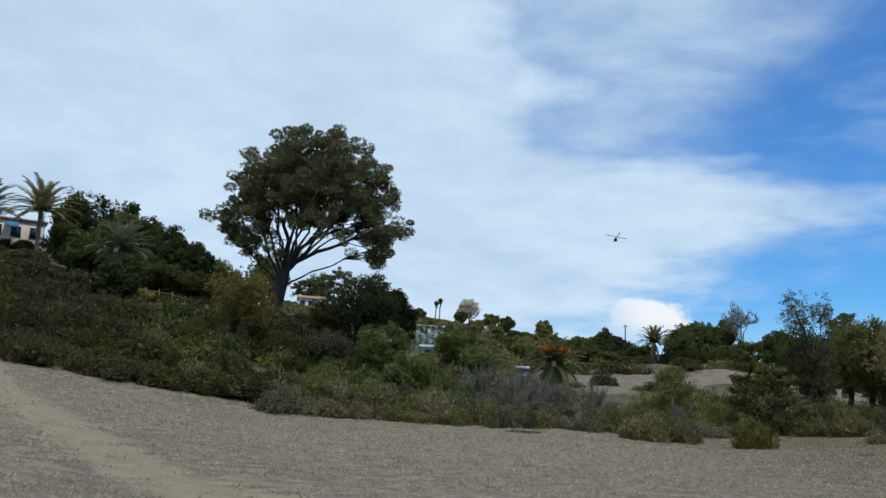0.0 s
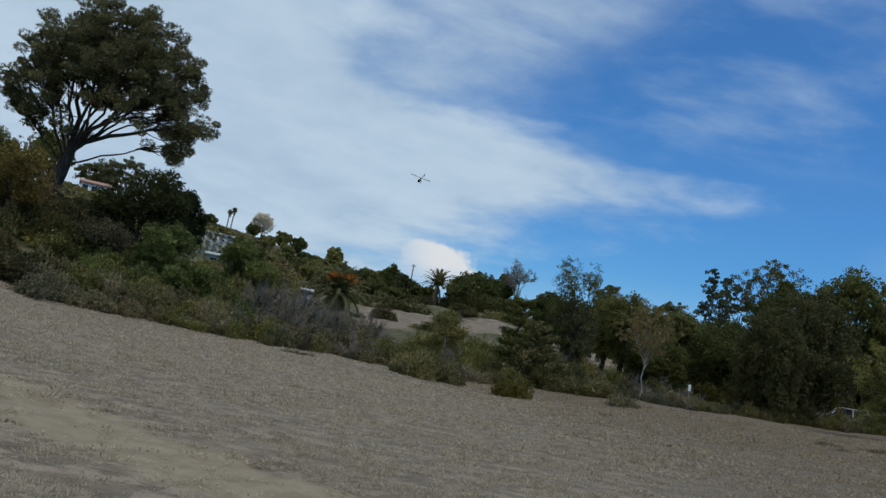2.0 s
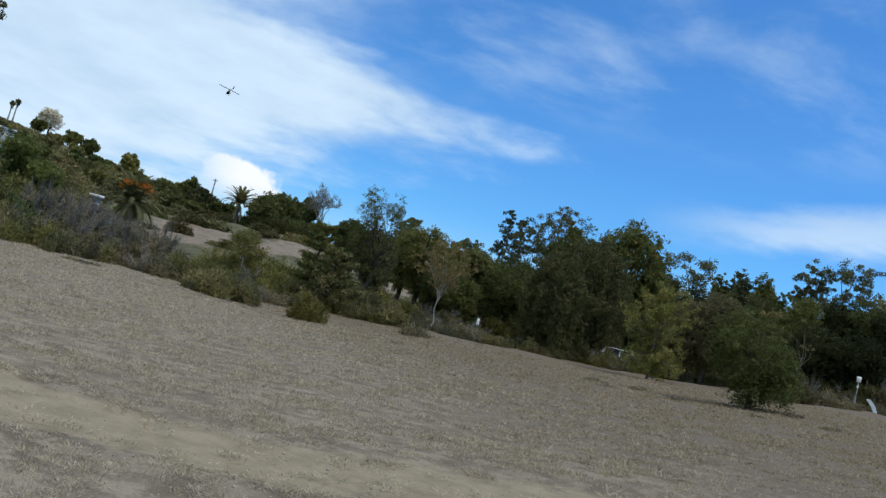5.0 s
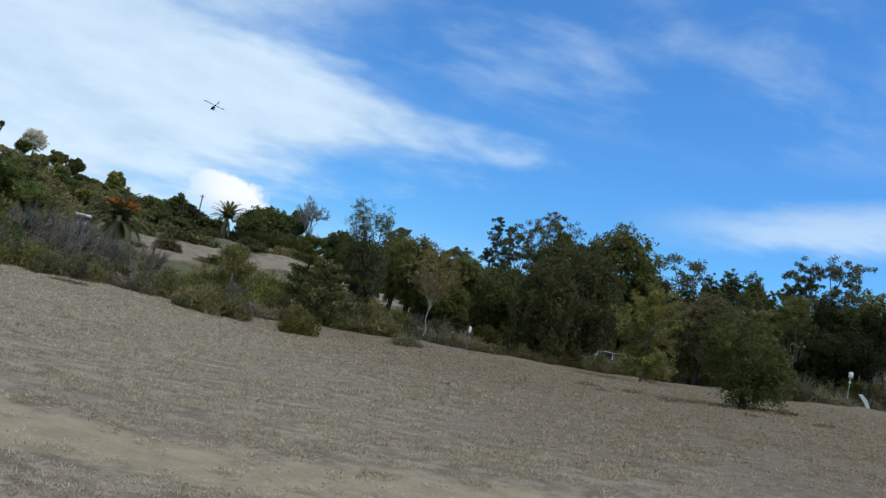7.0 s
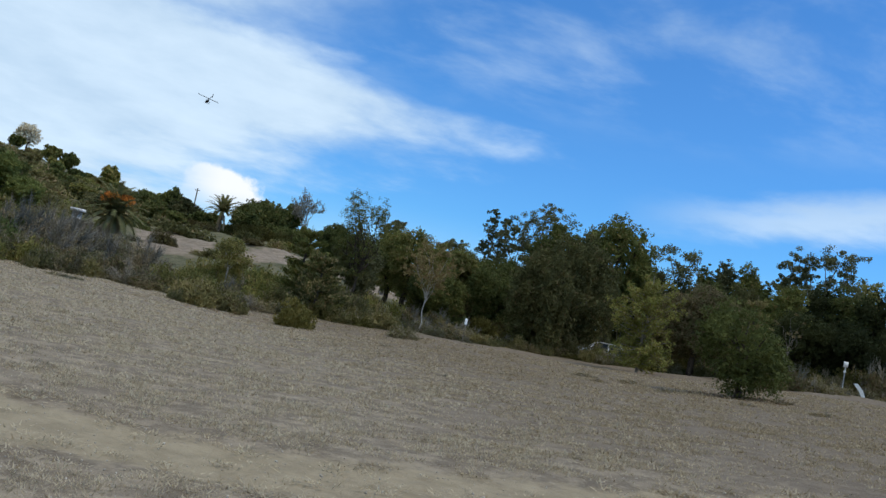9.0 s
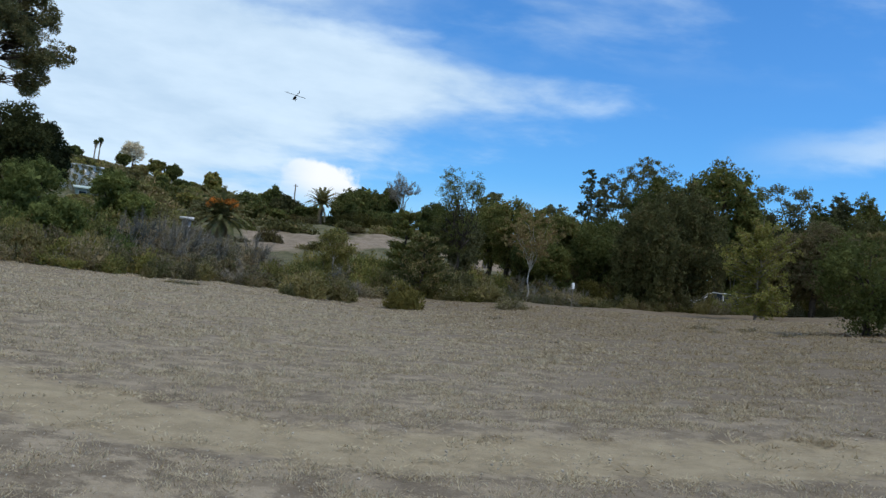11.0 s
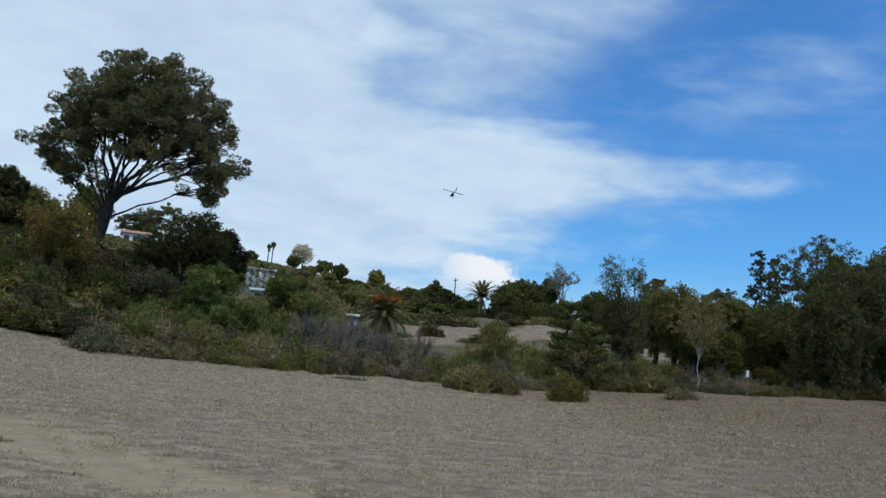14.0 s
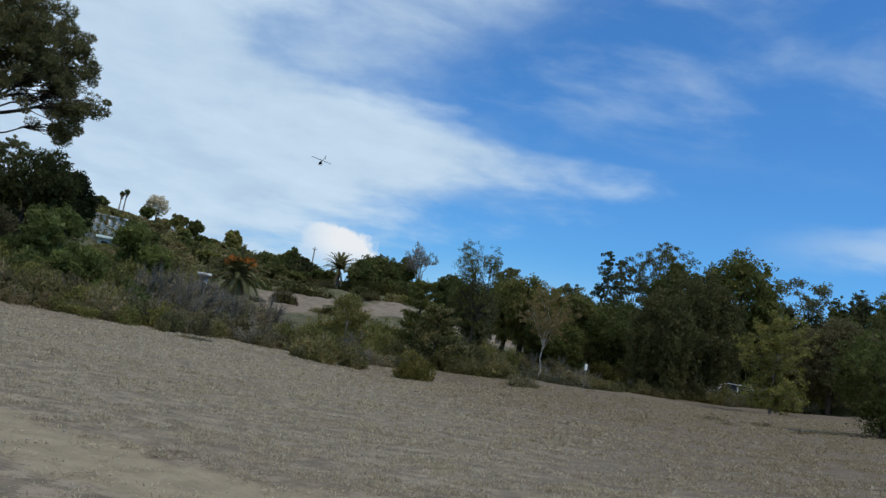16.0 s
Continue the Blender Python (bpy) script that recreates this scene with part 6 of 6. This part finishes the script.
def car(x, y, turn):
    z0 = float(land(x, y))
    ob = root("car", x, y, z0, "white passenger car on the road behind shrubs", "car", turn=turn)
    bm = bmesh.new()

    def hull(prof, half_low, half_top, low, top):
        sides = []
        for sg in (-1, 1):
            sides.append([bm.verts.new((px, sg * (half_low + (half_top - half_low) * (pz - low) / (top - low)), pz)) for px, pz in prof])
        bm.faces.new(sides[0])
        bm.faces.new(sides[1][::-1])
        for i in range(len(prof)):
            j = (i + 1) % len(prof)
            bm.faces.new((sides[0][i], sides[1][i], sides[1][j], sides[0][j]))
    hull([(-2.1, 0.34), (-2.2, 0.62), (-2.12, 0.96), (1.05, 1.0), (1.95, 0.88), (2.18, 0.66), (2.14, 0.34)], 0.86, 0.84, 0.34, 1.0)
    hull([(-1.75, 1.60), (-1.6, 1.66), (0.05, 1.66), (0.25, 1.60)], 0.70, 0.66, 1.60, 1.66)
    bmesh.ops.recalc_face_normals(bm, faces=bm.faces)
    bmesh.ops.bevel(bm, geom=list(bm.edges), offset=0.025, segments=2, affect="EDGES")
    me = bpy.data.meshes.new("body")
    bm.to_mesh(me)
    bm.free()
    me.materials.append(M_CARWHITE)
    body = new("body", me)
    body.parent = ob
    for sy in (-1, 1):
        for lo, hi in (((-2.05, 0.98), (-1.7, 1.61)), ((-0.75, 0.99), (-0.7, 1.61)), ((0.85, 1.0), (0.15, 1.61))):
            part("pillar", Geo().tube([(lo[0], 0.80 * sy, lo[1]), ((lo[0] + hi[0]) / 2, 0.745 * sy, (lo[1] + hi[1]) / 2), (hi[0], 0.68 * sy, hi[1])], 0.045, 0.04, 6), M_CARWHITE, ob)
    part("rear_window", Geo().quads([[(-2.04, -0.76, 0.99), (-2.04, 0.76, 0.99), (-1.73, 0.66, 1.6), (-1.73, -0.66, 1.6)]]), M_PANE, ob)
    for sy in (-1, 1):
        yy = 0.80 * sy
        part("side_window", Geo().quads([[(-2.0, yy, 0.99), (0.85, yy, 1.0), (0.15, 0.68 * sy, 1.6), (-1.7, 0.68 * sy, 1.6)]]), M_PANE, ob)
        for wx in (-1.35, 1.35):
            y0, y1 = 0.70 * sy, 0.89 * sy
            wh = part("wheel", Geo().tube([(wx, y0, 0.32), (wx, (y0 + y1) / 2, 0.32), (wx, y1, 0.32)], np.array([0.31, 0.33, 0.31]), 0, 16), M_RUBBER, ob)
            part("rim", Geo().tube([(wx, y1 - 0.01 * sy, 0.32), (wx, y1 + 0.012 * sy, 0.32)], 0.2, 0.18, 6), M_METAL, wh)
        part("headlight", Geo().box((2.08, 0.5 * sy - 0.16, 0.64), (2.2, 0.5 * sy + 0.16, 0.76)), M_METAL, ob)
        part("tail_light", Geo().box((-2.21, 0.55 * sy - 0.14, 0.72), (-2.1, 0.55 * sy + 0.14, 0.86)), M_RED, ob)
    part("windscreen", Geo().quads([[(0.16, -0.66, 1.6), (0.16, 0.66, 1.6), (0.9, 0.76, 1.0), (0.9, -0.76, 1.0)]]), M_PANE, ob)


car(*polar(30.5, 72.5), 158)
for a, d, w, h, kind in ((29.7, 68, 1.1, 1.9, "fsage"), (30.5, 67.8, 1.1, 2.0, "foliv"), (31.2, 66.8, 1.2, 1.9, "fsage"), (32.0, 67, 1.0, 1.3, "foliv"), (31.1, 69.8, 1.4, 2.2, "fdark"), (30.2, 70, 1.3, 2.1, "fdark"), (28.7, 68.5, 1.2, 2.2, "foliv"), (30.0, 67, 0.95, 1.5, "foliv"), (26.1, 68, 1.2, 1.3, "fsage"), (25.0, 67, 1.1, 0.9, "fsage"), (23.6, 65, 1.2, 0.9, "fsage"), (27.4, 69, 1.2, 1.3, "fsage")):
    plant(kind, *polar(a, d), w, h)


def model_helicopter(x, y, z, turn, tilt):
    ob = root("model_helicopter", x, y, z, "small dark model helicopter hovering in the air", "helicopter")
    ob.matrix_basis = pose(x, y, z, tilt, 8, turn)
    t = np.linspace(0, 1, 9)
    r = 0.085 * np.sin(np.clip(t * 1.05 + 0.02, 0, 1) * math.pi) ** 0.6 + 0.01
    part("canopy", Geo().tube(np.stack([0 * t, 0.30 - 0.52 * t, -0.02 + 0 * t], 1), r, 0, 10), M_BLACK, ob, "dark pod", True)
    part("tail_boom", Geo().tube([(0, -0.15, 0.02), (0, -0.5, 0.02), (0, -0.82, 0.02)], 0.018, 0.014, 6), M_BLACK, ob)
    part("tail_fin", Geo().box((-0.004, -0.86, -0.08), (0.004, -0.76, 0.12)), M_BLACK, ob)
    tail = part("tail_rotor", Geo().box((0.012, -0.835, -0.12), (0.018, -0.805, 0.16)), M_BLACK, ob)
    part("mast", Geo().tube([(0, 0.02, 0.05), (0, 0.02, 0.12), (0, 0.02, 0.18)], 0.012, 0.012, 6), M_METAL, ob)
    part("rotor_head", Geo().box((-0.06, -0.005, 0.165), (0.06, 0.045, 0.19)), M_METAL, ob)
    for s in (-1, 1):
        part("rotor_blade", Geo().box((min(0.06 * s, 0.68 * s), -0.012, 0.172), (max(0.06 * s, 0.68 * s), 0.045, 0.18)), M_BLACK, ob)
        part("skid", Geo().tube([(0.1 * s, -0.2, -0.15), (0.1 * s, 0.1, -0.16), (0.1 * s, 0.22, -0.13)], 0.009, 0.009, 6), M_BLACK, ob)
        for yy in (-0.1, 0.08):
            part("skid_strut", Geo().tube([(0.04 * s, yy, -0.07), (0.08 * s, yy, -0.11), (0.1 * s, yy, -0.155)], 0.008, 0.008, 6), M_BLACK, ob)


model_helicopter(2.32, 54.95, 12.49, 12, -14)
